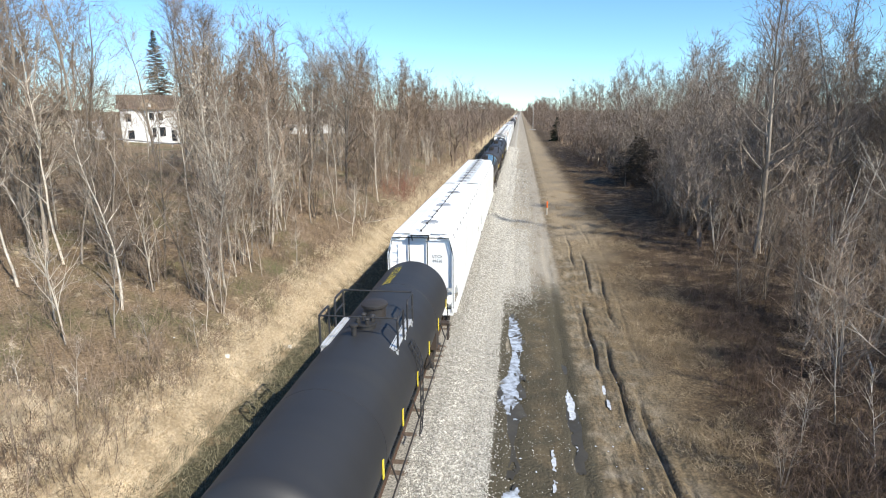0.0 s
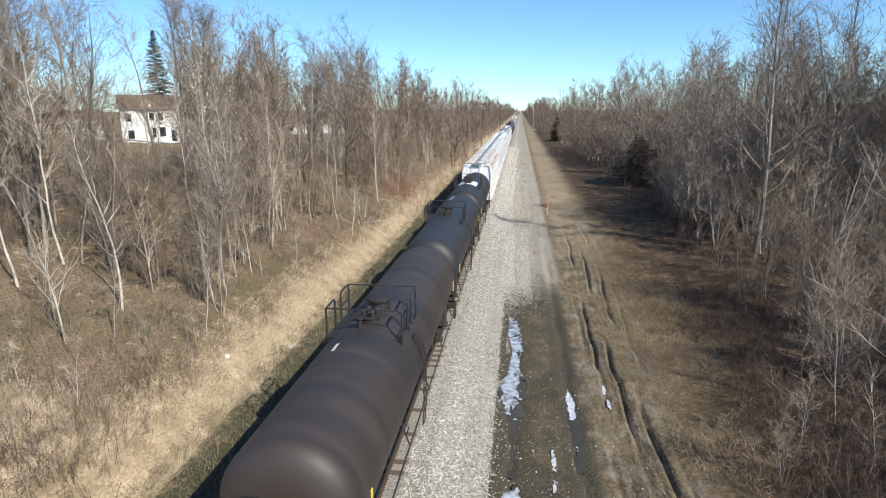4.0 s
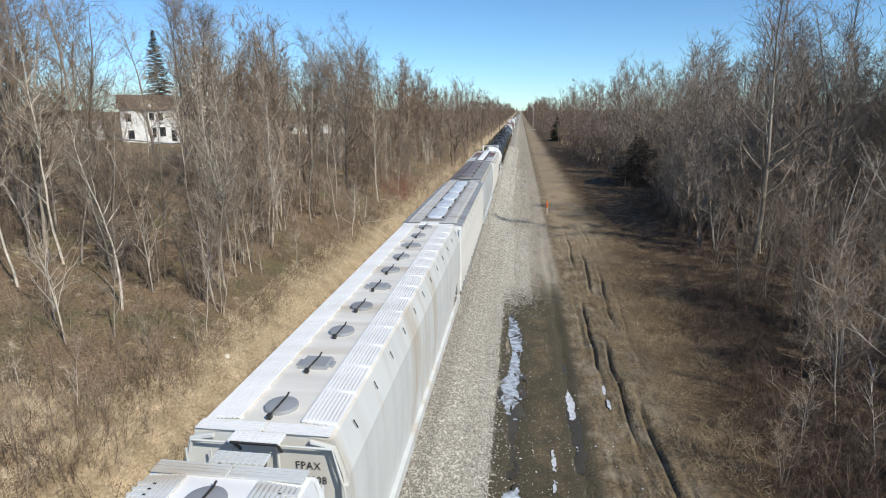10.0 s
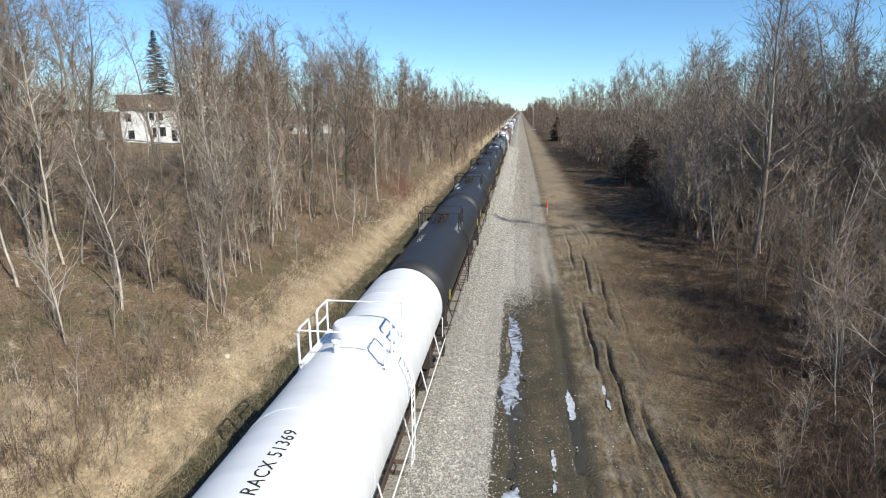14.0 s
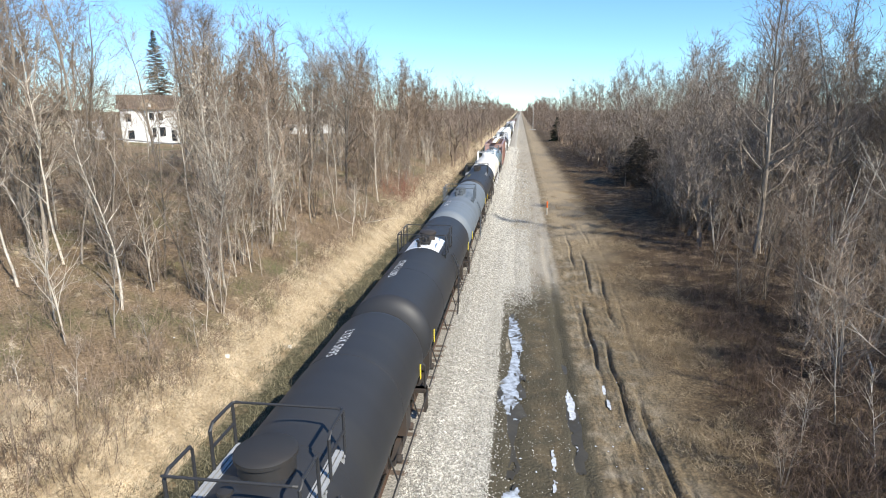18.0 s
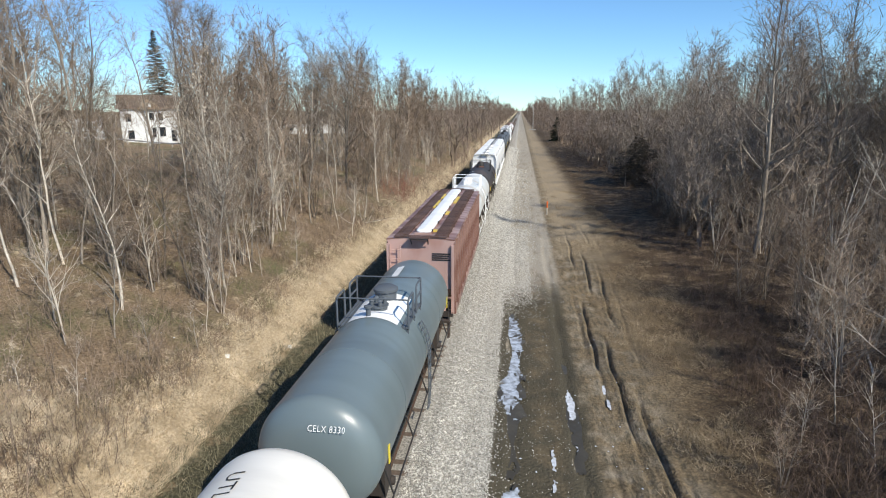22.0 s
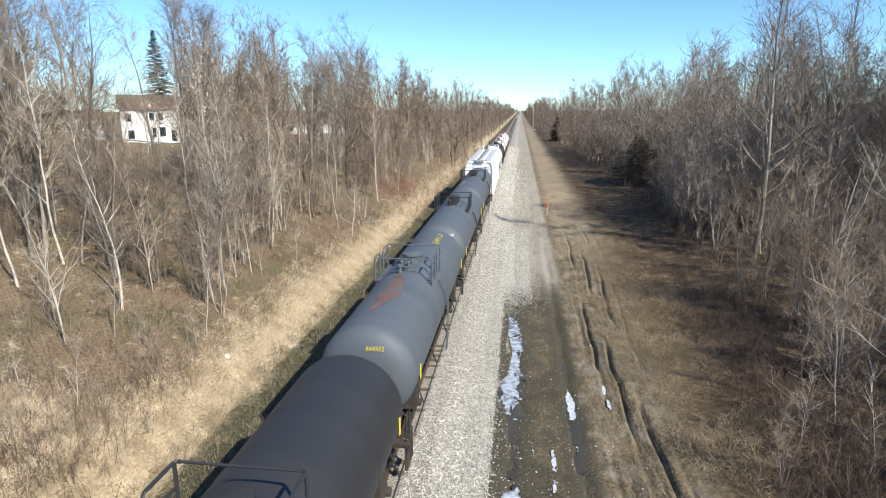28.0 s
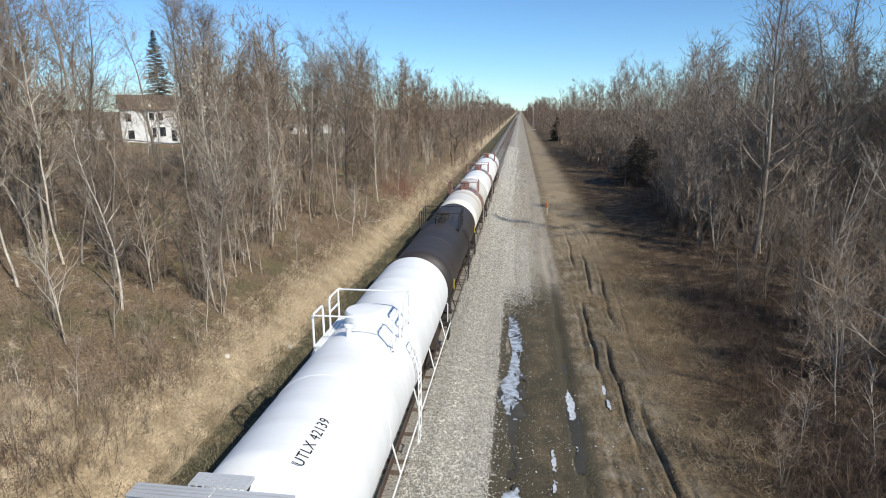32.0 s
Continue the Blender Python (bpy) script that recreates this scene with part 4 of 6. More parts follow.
def evergreen(x, y, h, w, label, material, seed, name="conifer", whorls=16, per=9, base=0.05, cone=1.0, fat=1.0):
    rng = random.Random(seed)
    trunk, fine, hair = [(0, 0, -0.4, 0, 0, h, 0.012 * h, 0.01)], [], []
    for k in range(whorls):
        z = h * (base + (0.97 - base) * k / whorls)
        L = w * max(0.04, (1 - (k / whorls) ** cone * 0.97))
        for q in range(per):
            a = rng.random() * math.tau
            l = L * rng.uniform(0.6, 1.1)
            e = Vector((math.cos(a) * l, math.sin(a) * l, z - 0.12 * l + rng.uniform(-.2, .3)))
            s = Vector((0, 0, z))
            fine.append((*s, *e, 0.02, 0.008))
            for _ in range(34):
                p = s.lerp(e, rng.uniform(0.2, 1.0))
                d = Vector((rng.uniform(-1, 1), rng.uniform(-1, 1), rng.uniform(-0.6, 0.5))) * rng.uniform(0.12, 0.3) * (0.6 + w / 4) * fat ** 0.5 * (0.3 + 0.7 * L / w)
                hair.append((*p, *(p + d), 0.03 * fat, 0.012 * fat))
    root = thing(name, label, name.replace("_", " "), at=(x, y, float(ground_z(x, y))))
    part("trunk", segments_mesh("trunk", [(trunk, 6)], M_BARK), None, root)
    part("crown", segments_mesh("crown", [(fine, 3), (hair, 2)], material), None, root)


evergreen(12.6, 205, 8.5, 2.6, "small dark cedar at the edge of the wood", M_NEEDLE, 1, "cedar", cone=1.6, fat=3.5)
evergreen(16.6, 85, 7.0, 3.6, "dark vine-covered thicket in the wood", M_VINE, 2, "vine_thicket", 16, 22, cone=3.0, fat=1.3)
evergreen(20.0, 84, 6.4, 3.4, "dark vine-covered thicket in the wood", M_VINE, 6, "vine_thicket", 16, 20, cone=3.0, fat=1.3)
evergreen(-76, 118, 22, 5.0, "tall dark spruce behind the white house", M_NEEDLE, 3, "spruce", 46, 7, base=0.2, fat=2.2)

# ---------------------------------------------------------------- houses beyond the trees
M_SIDING = mat("white_clapboard", (0.78, 0.78, 0.76), 0.7, 0.08, 3, 0.1, second=(0.66, 0.66, 0.64))
M_CREAMWALL = mat("cream_siding", (0.66, 0.60, 0.44), 0.7, 0.1, 3, 0.1)
M_ROOF = mat("brown_shingles", (0.13, 0.095, 0.07), 0.9, 0.35, 5, 0.4)
M_GLASSY = mat("dark_window_glass", (0.03, 0.035, 0.04), 0.08, 0.1, 2, 0.0)
M_GABLE = mat("tan_gable_boards", (0.38, 0.28, 0.18), 0.8, 0.2, 4, 0.2)


def house(x, y, w, d, h, rise, wall, label, turn, wins, gable_front=True, name="house", sink=0.3):
    root = thing(name, label, name.replace("_", " "), at=(x, y, float(ground_z(x, y)) - sink))
    root.rotation_euler = (0, 0, radians(turn))
    walls = Build()
    rings = []
    for q in range(-12, int(h / 0.2)):
        rings += [(0.016, q * 0.2), (0.0, q * 0.2 + 0.2)]
    walls.add([(sx * (w / 2 + e), sy * (d / 2 + e), z) for e, z in rings for sx, sy in ((-1, -1), (1, -1), (1, 1), (-1, 1))],
              [(4 * k + i, 4 * k + (i + 1) % 4, 4 * k + 4 + (i + 1) % 4, 4 * k + 4 + i) for k in range(len(rings) - 1) for i in range(4)] + [tuple(range(4 * len(rings) - 4, 4 * len(rings)))])
    part("wall", walls, wall, root)
    o = 0.45
    if gable_front:
        g = Build().add([(-w / 2, -d / 2, h), (w / 2, -d / 2, h), (0, -d / 2, h + rise), (-w / 2, d / 2, h), (w / 2, d / 2, h), (0, d / 2, h + rise)], [(0, 1, 2), (5, 4, 3), (0, 3, 4, 1)])
        part("gable", g, M_GABLE, root, "tan boarded gable")
        slopes = [[(s * (w / 2 + o), h - o * rise / (w / 2)), (0, h + rise + 0.02)] for s in (-1, 1)]
        r = Build()
        for (x0, z0), (x1, z1) in slopes:
            r.add([(a, b, z) for b in (-d / 2 - o, d / 2 + o) for a, z in ((x0, z0), (x1, z1), (x1, z1 + 0.15), (x0, z0 + 0.15))], [(0, 1, 2, 3), (7, 6, 5, 4), (0, 4, 5, 1), (1, 5, 6, 2), (2, 6, 7, 3), (3, 7, 4, 0)])
    else:
        r = Build().add([(-w / 2 - o, -d / 2 - o, h), (w / 2 + o, -d / 2 - o, h), (w / 2 + o, d / 2 + o, h), (-w / 2 - o, d / 2 + o, h), (-w / 2 - o, 0, h + rise), (w / 2 + o, 0, h + rise)],
                        [(0, 1, 5, 4), (2, 3, 4, 5), (0, 4, 3), (1, 2, 5), (0, 3, 2, 1)])
    part("roof", r, M_ROOF, root, "brown shingle roof")
    for wx, wz, ww, wh in wins:
        wd = part("window", Build().box(wx - ww / 2 - 0.08, wx + ww / 2 + 0.08, -d / 2 - 0.06, -d / 2 + 0.02, wz - wh / 2 - 0.08, wz + wh / 2 + 0.08), wall, root)
        part("pane", Build().box(wx - ww / 2, wx + ww / 2, -d / 2 - 0.075, -d / 2 - 0.04, wz - wh / 2, wz + wh / 2), M_GLASSY, wd, "dark pane")
    return root


h1 = house(-70.0, 104.5, 9.4, 9.0, 6.4, 2.6, M_SIDING, "white two-storey clapboard house with brown roof", 34, [(-3.4, 4.9, 0.9, 1.4), (0.4, 5.1, 0.8, 1.3), (1.9, 5.1, 0.8, 1.3), (-3.2, 1.9, 1.0, 1.5), (0.6, 2.2, 0.6, 1.8), (2.0, 2.3, 1.0, 1.7), (3.9, 1.6, 0.9, 2.0)], False)
dm = Build().add([(x, y, z) for y in (-5.2, -1.5) for x, z in ((-1.9, 6.4), (2.1, 6.4), (0.1, 8.3))], [(0, 1, 2), (5, 4, 3), (0, 3, 4, 1), (1, 4, 5, 2), (2, 5, 3, 0)])
gb = part("front_gable", dm, M_GABLE, h1, "tan boarded gable over the front")
part("attic_window", Build().box(-0.3, 0.5, -5.24, -5.15, 6.75, 7.45), M_SIDING, gb)
po = Build().box(4.9, 10.5, -4.6, 0.5, 2.5, 2.75)
for px in (5.2, 7.8, 10.3):
    po.box(px - 0.1, px + 0.1, -4.5, -4.3, 0, 2.5)
part("porch", po, M_ROOF, h1, "dark covered porch")
house(-90.5, 103, 12, 8, 2.6, 2.0, M_CREAMWALL, "low cream house with brown roof", 38, [(-3, 1.5, 1.2, 1.2), (1.5, 1.5, 1.4, 1.2)], False, sink=0.1)
house(-78, 98, 5.0, 5.5, 3.6, 1.6, M_SIDING, "small white shed with gabled roof", 35, [(0.4, 2.2, 0.9, 0.9)], True, "shed")
house(-53.5, 150, 17, 7, 2.7, 0.9, M_SIDING, "long low white outbuilding", 15, [(-6, 1.5, 1.2, 1.2), (0, 1.4, 2.2, 2.0), (6, 1.5, 1.2, 1.2)], False, "outbuilding")
house(53, 112, 14, 9, 9.0, 1.6, M_SIDING, "long white-roofed building behind trees", -28, [(-3, 1.6, 1.3, 1.3), (3, 1.6, 1.3, 1.3), (-3, 6.6, 1.3, 1.3), (3, 6.6, 1.3, 1.3)], False, "building")

M_ZINC = mat("galvanised_steel", (0.42, 0.43, 0.44), 0.5, 0.2, 5, 0.1, metal=0.5)
gr = thing("guard_rail", "grey steel guard rail along a road", "guard rail", at=(0, 0, 0))
gp = Build()
rail_pts = [(-92 + 4.0 * k, 93 + 0.25 * k, float(ground_z(-92 + 4.0 * k, 93 + 0.25 * k))) for k in range(12)]
part("beam", Build().tube([(x, y, z + 0.75) for x, y, z in rail_pts], 0.13, 4), M_ZINC, gr)
for x, y, z in rail_pts:
    part("post", Build().box(x - 0.08, x + 0.08, y + 0.05, y + 0.2, z - 0.3, z + 0.8, 0.01), M_POST, gr)

# ---------------------------------------------------------------- train
def paint(name, c, **k):
    a = dict(rough=0.45, vary=0.1, scale=1.2, bump=0.03, patch_scale=0.8, patch=0.6, spec=0.5, stretch=(0.22, 1.4, 0.18))
    a.update(k)
    return mat(name, c, **a)


P = {
    "black": paint("black_tank_paint", (0.030, 0.030, 0.032), second=(0.036, 0.035, 0.034), rough=0.55),
    "gloss": paint("glossy_black_paint", (0.012, 0.013, 0.018), rough=0.22, second=(0.02, 0.02, 0.022)),
    "dirty": paint("dirty_black_paint", (0.055, 0.043, 0.036), vary=0.3, second=(0.035, 0.03, 0.028), rough=0.55, patch=0.5),
    "rustblack": paint("rust_stained_black_paint", (0.05, 0.043, 0.039), vary=0.3, second=(0.12, 0.08, 0.05), rough=0.6, patch=0.62, stretch=(0.5, 0.5, 0.5)),
    "grey": paint("blue_grey_paint", (0.16, 0.185, 0.21), second=(0.135, 0.155, 0.175), rough=0.6),
    "slate": paint("slate_grey_paint", (0.10, 0.115, 0.13), second=(0.085, 0.095, 0.11), rough=0.62),
    "green": paint("grey_green_paint", (0.15, 0.19, 0.20), second=(0.12, 0.15, 0.16), rough=0.35),
    "white": paint("white_paint", (0.885, 0.89, 0.88), second=(0.79, 0.79, 0.77), vary=0.07),
    "cream": paint("weathered_cream_paint", (0.76, 0.73, 0.66), vary=0.15, second=(0.55, 0.48, 0.38), patch=0.6),
    "silver": paint("pale_grey_paint", (0.66, 0.68, 0.67), second=(0.53, 0.48, 0.40)),
    "lightgrey": paint("light_grey_paint", (0.70, 0.73, 0.75), second=(0.62, 0.63, 0.64)),
    "bluegrey": paint("pale_blue_grey_paint", (0.56, 0.60, 0.62), second=(0.44, 0.44, 0.43), vary=0.15),
    "weather": paint("weathered_grey_paint", (0.64, 0.635, 0.61), vary=0.25, second=(0.33, 0.28, 0.24), patch=0.57, patch_scale=1.2),
    "grime": paint("grimy_grey_paint", (0.36, 0.37, 0.37), vary=0.3, second=(0.20, 0.17, 0.15), patch=0.52, patch_scale=1.2),
    "brown": paint("oxide_brown_paint", (0.19, 0.092, 0.068), vary=0.35, second=(0.42, 0.29, 0.25), patch=0.5, patch_scale=1.3),
    "darkbrown": paint("dark_brown_grating", (0.10, 0.055, 0.04), vary=0.35, rough=0.7, second=(0.16, 0.10, 0.08), patch=0.58, stretch=(1, 1, 1)),
    "rustpan": paint("rust_red_pan", (0.17, 0.08, 0.058), rough=0.85, vary=0.35, stretch=(1, 1, 1)),
    "ochre": paint("yellow_painted_plate", (0.70, 0.52, 0.10), rough=0.6, vary=0.2),
    "pink": paint("faded_oxide_paint", (0.50, 0.33, 0.29), vary=0.2, second=(0.35, 0.17, 0.13), patch=0.55, patch_scale=2),
    "rustroof": paint("rust_blotched_white_paint", (0.74, 0.72, 0.68), vary=0.15, second=(0.42, 0.225, 0.13), patch=0.57, patch_scale=1.6, stretch=(1, 1, 1), bands=1.55),
    "covers": paint("brown_weathered_covers", (0.20, 0.165, 0.145), vary=0.2, second=(0.27, 0.22, 0.19), patch=0.6, stretch=(1, 0.6, 1)),
    "steel": paint("galvanised_grating", (0.58, 0.595, 0.61), rough=0.5, metal=0.1, second=(0.47, 0.475, 0.48)),
    "darksteel": paint("dark_steel", (0.03, 0.028, 0.027), rough=0.6, second=(0.05, 0.04, 0.035)),
    "frame": paint("grimy_underframe", (0.045, 0.036, 0.03), rough=0.8, vary=0.35, second=(0.09, 0.06, 0.045)),
    "wheel": paint("wheel_steel", (0.10, 0.07, 0.055), rough=0.6, metal=0.4),
    "hatch": paint("aluminium_hatch", (0.36, 0.37, 0.38), rough=0.5, metal=0.2, second=(0.28, 0.28, 0.28)),
    "yellow": paint("yellow_lettering", (0.80, 0.62, 0.03), rough=0.5),
    "ink": paint("black_lettering", (0.02, 0.02, 0.02), rough=0.6),
    "chalk": paint("white_lettering", (0.8, 0.8, 0.78), rough=0.6),
    "tape": paint("yellow_reflective_strip", (0.85, 0.68, 0.05), rough=0.3),
    "rust": paint("rust_streak", (0.17, 0.09, 0.07), rough=0.9, vary=0.4, second=(0.11, 0.105, 0.11), patch=0.5, patch_scale=1.6, stretch=(1, 1, 1)),
    "dullgrating": paint("dull_steel_grating", (0.36, 0.365, 0.37), rough=0.6, vary=0.2, second=(0.24, 0.235, 0.23)),
    "shoulder": paint("rust_streaked_cream_paint", (0.60, 0.58, 0.52), vary=0.2, second=(0.36, 0.22, 0.14), patch=0.64, patch_scale=1.6, stretch=(0.3, 1.5, 0.3)),
    "oldbrown": paint("brown_grey_weathered_roof", (0.15, 0.118, 0.10), vary=0.35, second=(0.28, 0.265, 0.25), patch=0.56, patch_scale=1.0, stretch=(1, 0.7, 1)),
    "cover": paint("pale_blue_trough_cover", (0.60, 0.65, 0.71), vary=0.15, second=(0.46, 0.47, 0.48)),
    "rustbox": paint("rust_brown_grating", (0.17, 0.085, 0.06), rough=0.8, vary=0.3, second=(0.28, 0.25, 0.23), patch=0.6, patch_scale=1.5),
}
WAG = dict(group="cars of the freight train")


def lettering(root, words, size, material, m, radius=0.0, label=""):
    """Painted words, wrapped round a shell of that radius if given. m maps the flat text into the car."""
    cu = bpy.data.curves.new("lettering", "FONT")
    cu.body, cu.size, cu.align_x, cu.align_y, cu.extrude, cu.resolution_u = words, size, "CENTER", "CENTER", 0.0, 2
    cu.space_character = 1.1
    tmp = bpy.data.objects.new("lettering", cu)
    scene.collection.objects.link(tmp)
    bpy.context.view_layer.update()
    me = bpy.data.meshes.new_from_object(tmp.evaluated_get(bpy.context.evaluated_depsgraph_get()))
    bpy.data.objects.remove(tmp)
    bpy.data.curves.remove(cu)
    me.materials.clear()
    me.materials.append(material)
    for v in me.vertices:
        v.co.x *= 0.85
    if radius:
        for v in me.vertices:
            a = v.co.y / radius
            v.co = Vector((v.co.x, math.sin(a) * radius, (math.cos(a) - 1) * radius))
    me.transform(m)
    return part("lettering", me, None, root, label)


def bars(root, m, w, h, rows, material):
    """Unreadable lines of writing as plain bars."""
    b = Build()
    for k in range(rows):
        y = -k * h * 1.6
        b.add([(-w / 2, y, 0), (w / 2 * (1 - 0.25 * (k % 3) / 2), y, 0), (w / 2 * (1 - 0.25 * (k % 3) / 2), y + h, 0), (-w / 2, y + h, 0)], [(0, 1, 2, 3)])
    me = b.mesh("writing", material)
    me.transform(m)
    return part("writing", me, None, root)


def truck(root, y, colour):
    """A two-axle bogie with its wheels."""
    b = Build()
    for s in (-1, 1):
        x = s * 1.0
        b.add([(x + dx, y + dy, z) for dx in (-0.07, 0.07) for dy, z in
               ((-1.15, 0.36), (-1.15, 0.56), (-0.5, 0.72), (0.5, 0.72), (1.15, 0.56), (1.15, 0.36), (0.45, 0.22), (-0.45, 0.22))],
              [tuple(range(8)), tuple(range(15, 7, -1))] + [(i, (i + 1) % 8, 8 + (i + 1) % 8, 8 + i) for i in range(8)])
        for dy in (-0.89, 0.89):
            b.lathe([(0.0, -0.09), (0.12, -0.09), (0.14, 0.0), (0.12, 0.09), (0.0, 0.1)], 10, "x", (s * 1.13, y + dy, 0.455))
    b.box(-1.1, 1.1, y - 0.2, y + 0.2, 0.4, 0.72)
    t = part("truck", b, colour, root, "cast steel bogie")
    for dy in (-0.89, 0.89):
        for s in (-1, 1):
            part("wheel", Build().lathe([(0.08, -0.10), (0.30, -0.06), (0.38, -0.07), (0.456, -0.06), (0.462, 0.03), (0.485, 0.045), (0.485, 0.07), (0.36, 0.07), (0.1, 0.1)], 20, "x",
                                        (s * 0.76, y + dy, 0.458)) if s < 0 else
                 Build().lathe([(0.1, -0.1), (0.36, -0.07), (0.485, -0.07), (0.485, -0.045), (0.462, -0.03), (0.456, 0.06), (0.38, 0.07), (0.30, 0.06), (0.08, 0.10)], 20, "x",
                               (s * 0.76, y + dy, 0.458)), P["wheel"], t)


def coupler(root, y, s):
    b = Build().box(-0.11, 0.11, min(y, y + s * 0.5), max(y, y + s * 0.5), 0.78, 0.98, 0.03)
    b.box(-0.17, 0.17, min(y + s * 0.42, y + s * 0.72), max(y + s * 0.42, y + s * 0.72), 0.74, 1.02, 0.05)
    part("coupler", b, P["frame"], root)


def rail_loop(root, pts, r, material, name="railing"):
    b = Build()
    for p in pts:
        b.tube(p, r, 6)
    return part(name, b, material, root)


def tank_car(y0, y1, dome, paint_key, label, fit="black", top=4.12, dia=3.0, deck=None, words=(), head=None, casing="manway", walkway=None, rust=0, band=None, lowrail=True, strips=2):
    """A tank car between y0 and y1 (overall length of the tank), dome its fittings' place."""
    y0, y1 = y0 - 0.15, y1 + 0.35
    mid, half = (y0 + y1) / 2, (y1 - y0) / 2
    R, zc = dia / 2, top - dia / 2
    root = thing("tank_car", label, "tank car", at=(XC, mid, 0), **WAG)
    col, fc = P[paint_key], P[fit]
    hd = 0.62
    prof = [(0.02, -half)] + [(R * q, -half + hd * (1 - math.sqrt(1 - q ** 3.2))) for q in (0.3, 0.55, 0.75, 0.88, 0.95, 0.985, 0.997)] + [(R, -half + hd), (R, -half + hd + 0.03), (R, -half + hd + 0.5)]
    prof += [(r, -h) for r, h in reversed(prof[:11])]
    for seam in (-0.52, 0.0, 0.52):
        part("weld_seam", Build().lathe([(R - 0.01, seam * half - 0.02), (R + 0.006, seam * half - 0.014), (R + 0.006, seam * half + 0.014), (R - 0.01, seam * half + 0.02)], 56, "y", (0, 0, zc)), col, root, smooth=True)
    part("tank_shell", Build().lathe(prof, 56, "y", (0, 0, zc)), col, root, smooth=True)
    d = dome - mid
    if band:
        n = 56
        part("painted_band", Build().lathe([(R + 0.006, d - band[1]), (R + 0.012, d - band[1] + 0.01), (R + 0.012, d + band[1] - 0.01), (R + 0.006, d + band[1])], n, "y", (0, 0, zc)), P[band[0]], root, smooth=True)
    # fittings on top
    lid = Build().lathe([(0.0, top - 0.1), (0.36, top - 0.1), (0.36, top + 0.28), (0.42, top + 0.28), (0.42, top + 0.36), (0.33, top + 0.42), (0.0, top + 0.44)], 20, "z", (0, d + 0.75, 0))
    if casing == "housing":
        lid = Build().lathe([(0.0, top - 0.2), (0.55, top - 0.2), (0.55, top + 0.35), (0.5, top + 0.42), (0.0, top + 0.46)], 24, "z", (0, d, 0))
    if casing == "dome":
        lid = Build().lathe([(0.0, top - 0.2), (0.40, top - 0.2), (0.40, top + 0.32), (0.34, top + 0.46), (0.2, top + 0.54), (0.0, top + 0.56)], 24, "z", (0, d + 0.5, 0))
        part("catch_pan", Build().box(-0.42, 0.42, d - 0.95, d - 0.35, top - 0.1, top + 0.08, 0.05), P["rustpan"], root, "rust-red pan round the fittings")
    if casing == "drum":
        lid = Build().lathe([(0.0, top - 0.2), (0.52, top - 0.2), (0.52, top + 0.22), (0.57, top + 0.22), (0.57, top + 0.3), (0.5, top + 0.35), (0.0, top + 0.37)], 26, "z", (0, d + 0.15, 0))
    part("manway", lid, fc if casing == "housing" else P["darksteel"] if fit == "black" else fc, root, smooth=True)
    vm = P["darksteel"] if fit == "black" else fc
    if casing == "manway":
        part("flange", Build().lathe([(0.0, top - 0.1), (0.3, top - 0.1), (0.3, top + 0.1), (0.34, top + 0.1), (0.34, top + 0.15), (0.0, top + 0.16)], 16, "z", (0.0, d - 0.35, 0)), vm, root, smooth=True)
        for q in range(4):
            a = q * 1.57 + 0.5
            part("valve", Build().lathe([(0.0, top), (0.07, top), (0.07, top + 0.3), (0.1, top + 0.31), (0.05, top + 0.36), (0.0, top + 0.36)], 8, "z", (0.22 * math.cos(a), d - 0.35 + 0.22 * math.sin(a), 0)), vm, root, smooth=True)
    part("relief_valve", Build().lathe([(0.0, top - 0.1), (0.08, top - 0.1), (0.08, top + 0.25), (0.13, top + 0.27), (0.13, top + 0.33), (0.0, top + 0.36)], 10, "z", (-0.15, d - 1.05, 0)), vm, root, smooth=True)
    # saddle pad under the fittings
    if deck:
        pad = Build()
        n = 12
        a0 = 0.55
        pv = [(math.sin(a0 * (2 * i / n - 1)) * (R + 0.015), y, zc + math.cos(a0 * (2 * i / n - 1)) * (R + 0.015)) for y in (d - 1.2, d + 1.25) for i in range(n + 1)]
        pad.add(pv, [(i, i + 1, n + 2 + i, n + 1 + i) for i in range(n)])
        part("spill_pad", pad, P[deck], root, "pale painted pad round the manway")
    # two walkways with rails
    zw = top - 0.34
    for s in (-1, 1):
        w = Build()
        for i in range(5):
            x = s * (0.66 + i * 0.105)
            w.box(x - 0.038, x + 0.038, d - 1.15, d + 1.2, zw, zw + 0.05)
        for yy in (d - 1.1, d, d + 1.1):
            w.box(min(s * 0.6, s * 1.15), max(s * 0.6, s * 1.15), yy - 0.03, yy + 0.03, zw - 0.05, zw)
            w.box(s * 1.1 - 0.03, s * 1.1 + 0.03, yy - 0.03, yy + 0.03, zc + 0.3, zw)
        part("walkway", w, P[walkway] if walkway else fc, root, "grating walkway beside the manway")
        r = 0.034
        xo, zt = s * 1.13, zw + 0.95
        rail_loop(root, [[(xo, d + 0.3, zw), (xo, d + 0.3, zt - 0.1), (xo, d + 0.4, zt), (xo, d + 1.15, zt), (xo * 0.96, d + 1.2, zt), (xo * 0.9, d + 1.2, zt)],
                         [(xo, d + 1.17, zw), (xo, d + 1.17, zt)],
                         [(xo, d + 0.3, zw + 0.5), (xo, d + 1.17, zw + 0.5)]], r, fc)
        rail_loop(root, [[(xo, d - 1.12, zw), (xo, d - 1.12, zt - 0.12), (xo, d - 1.0, zt - 0.02), (xo, d - 0.35, zt - 0.02), (xo, d - 0.3, zt - 0.12), (xo, d - 0.3, zw)]], r, fc)
        # ladder down the side
        lad = []
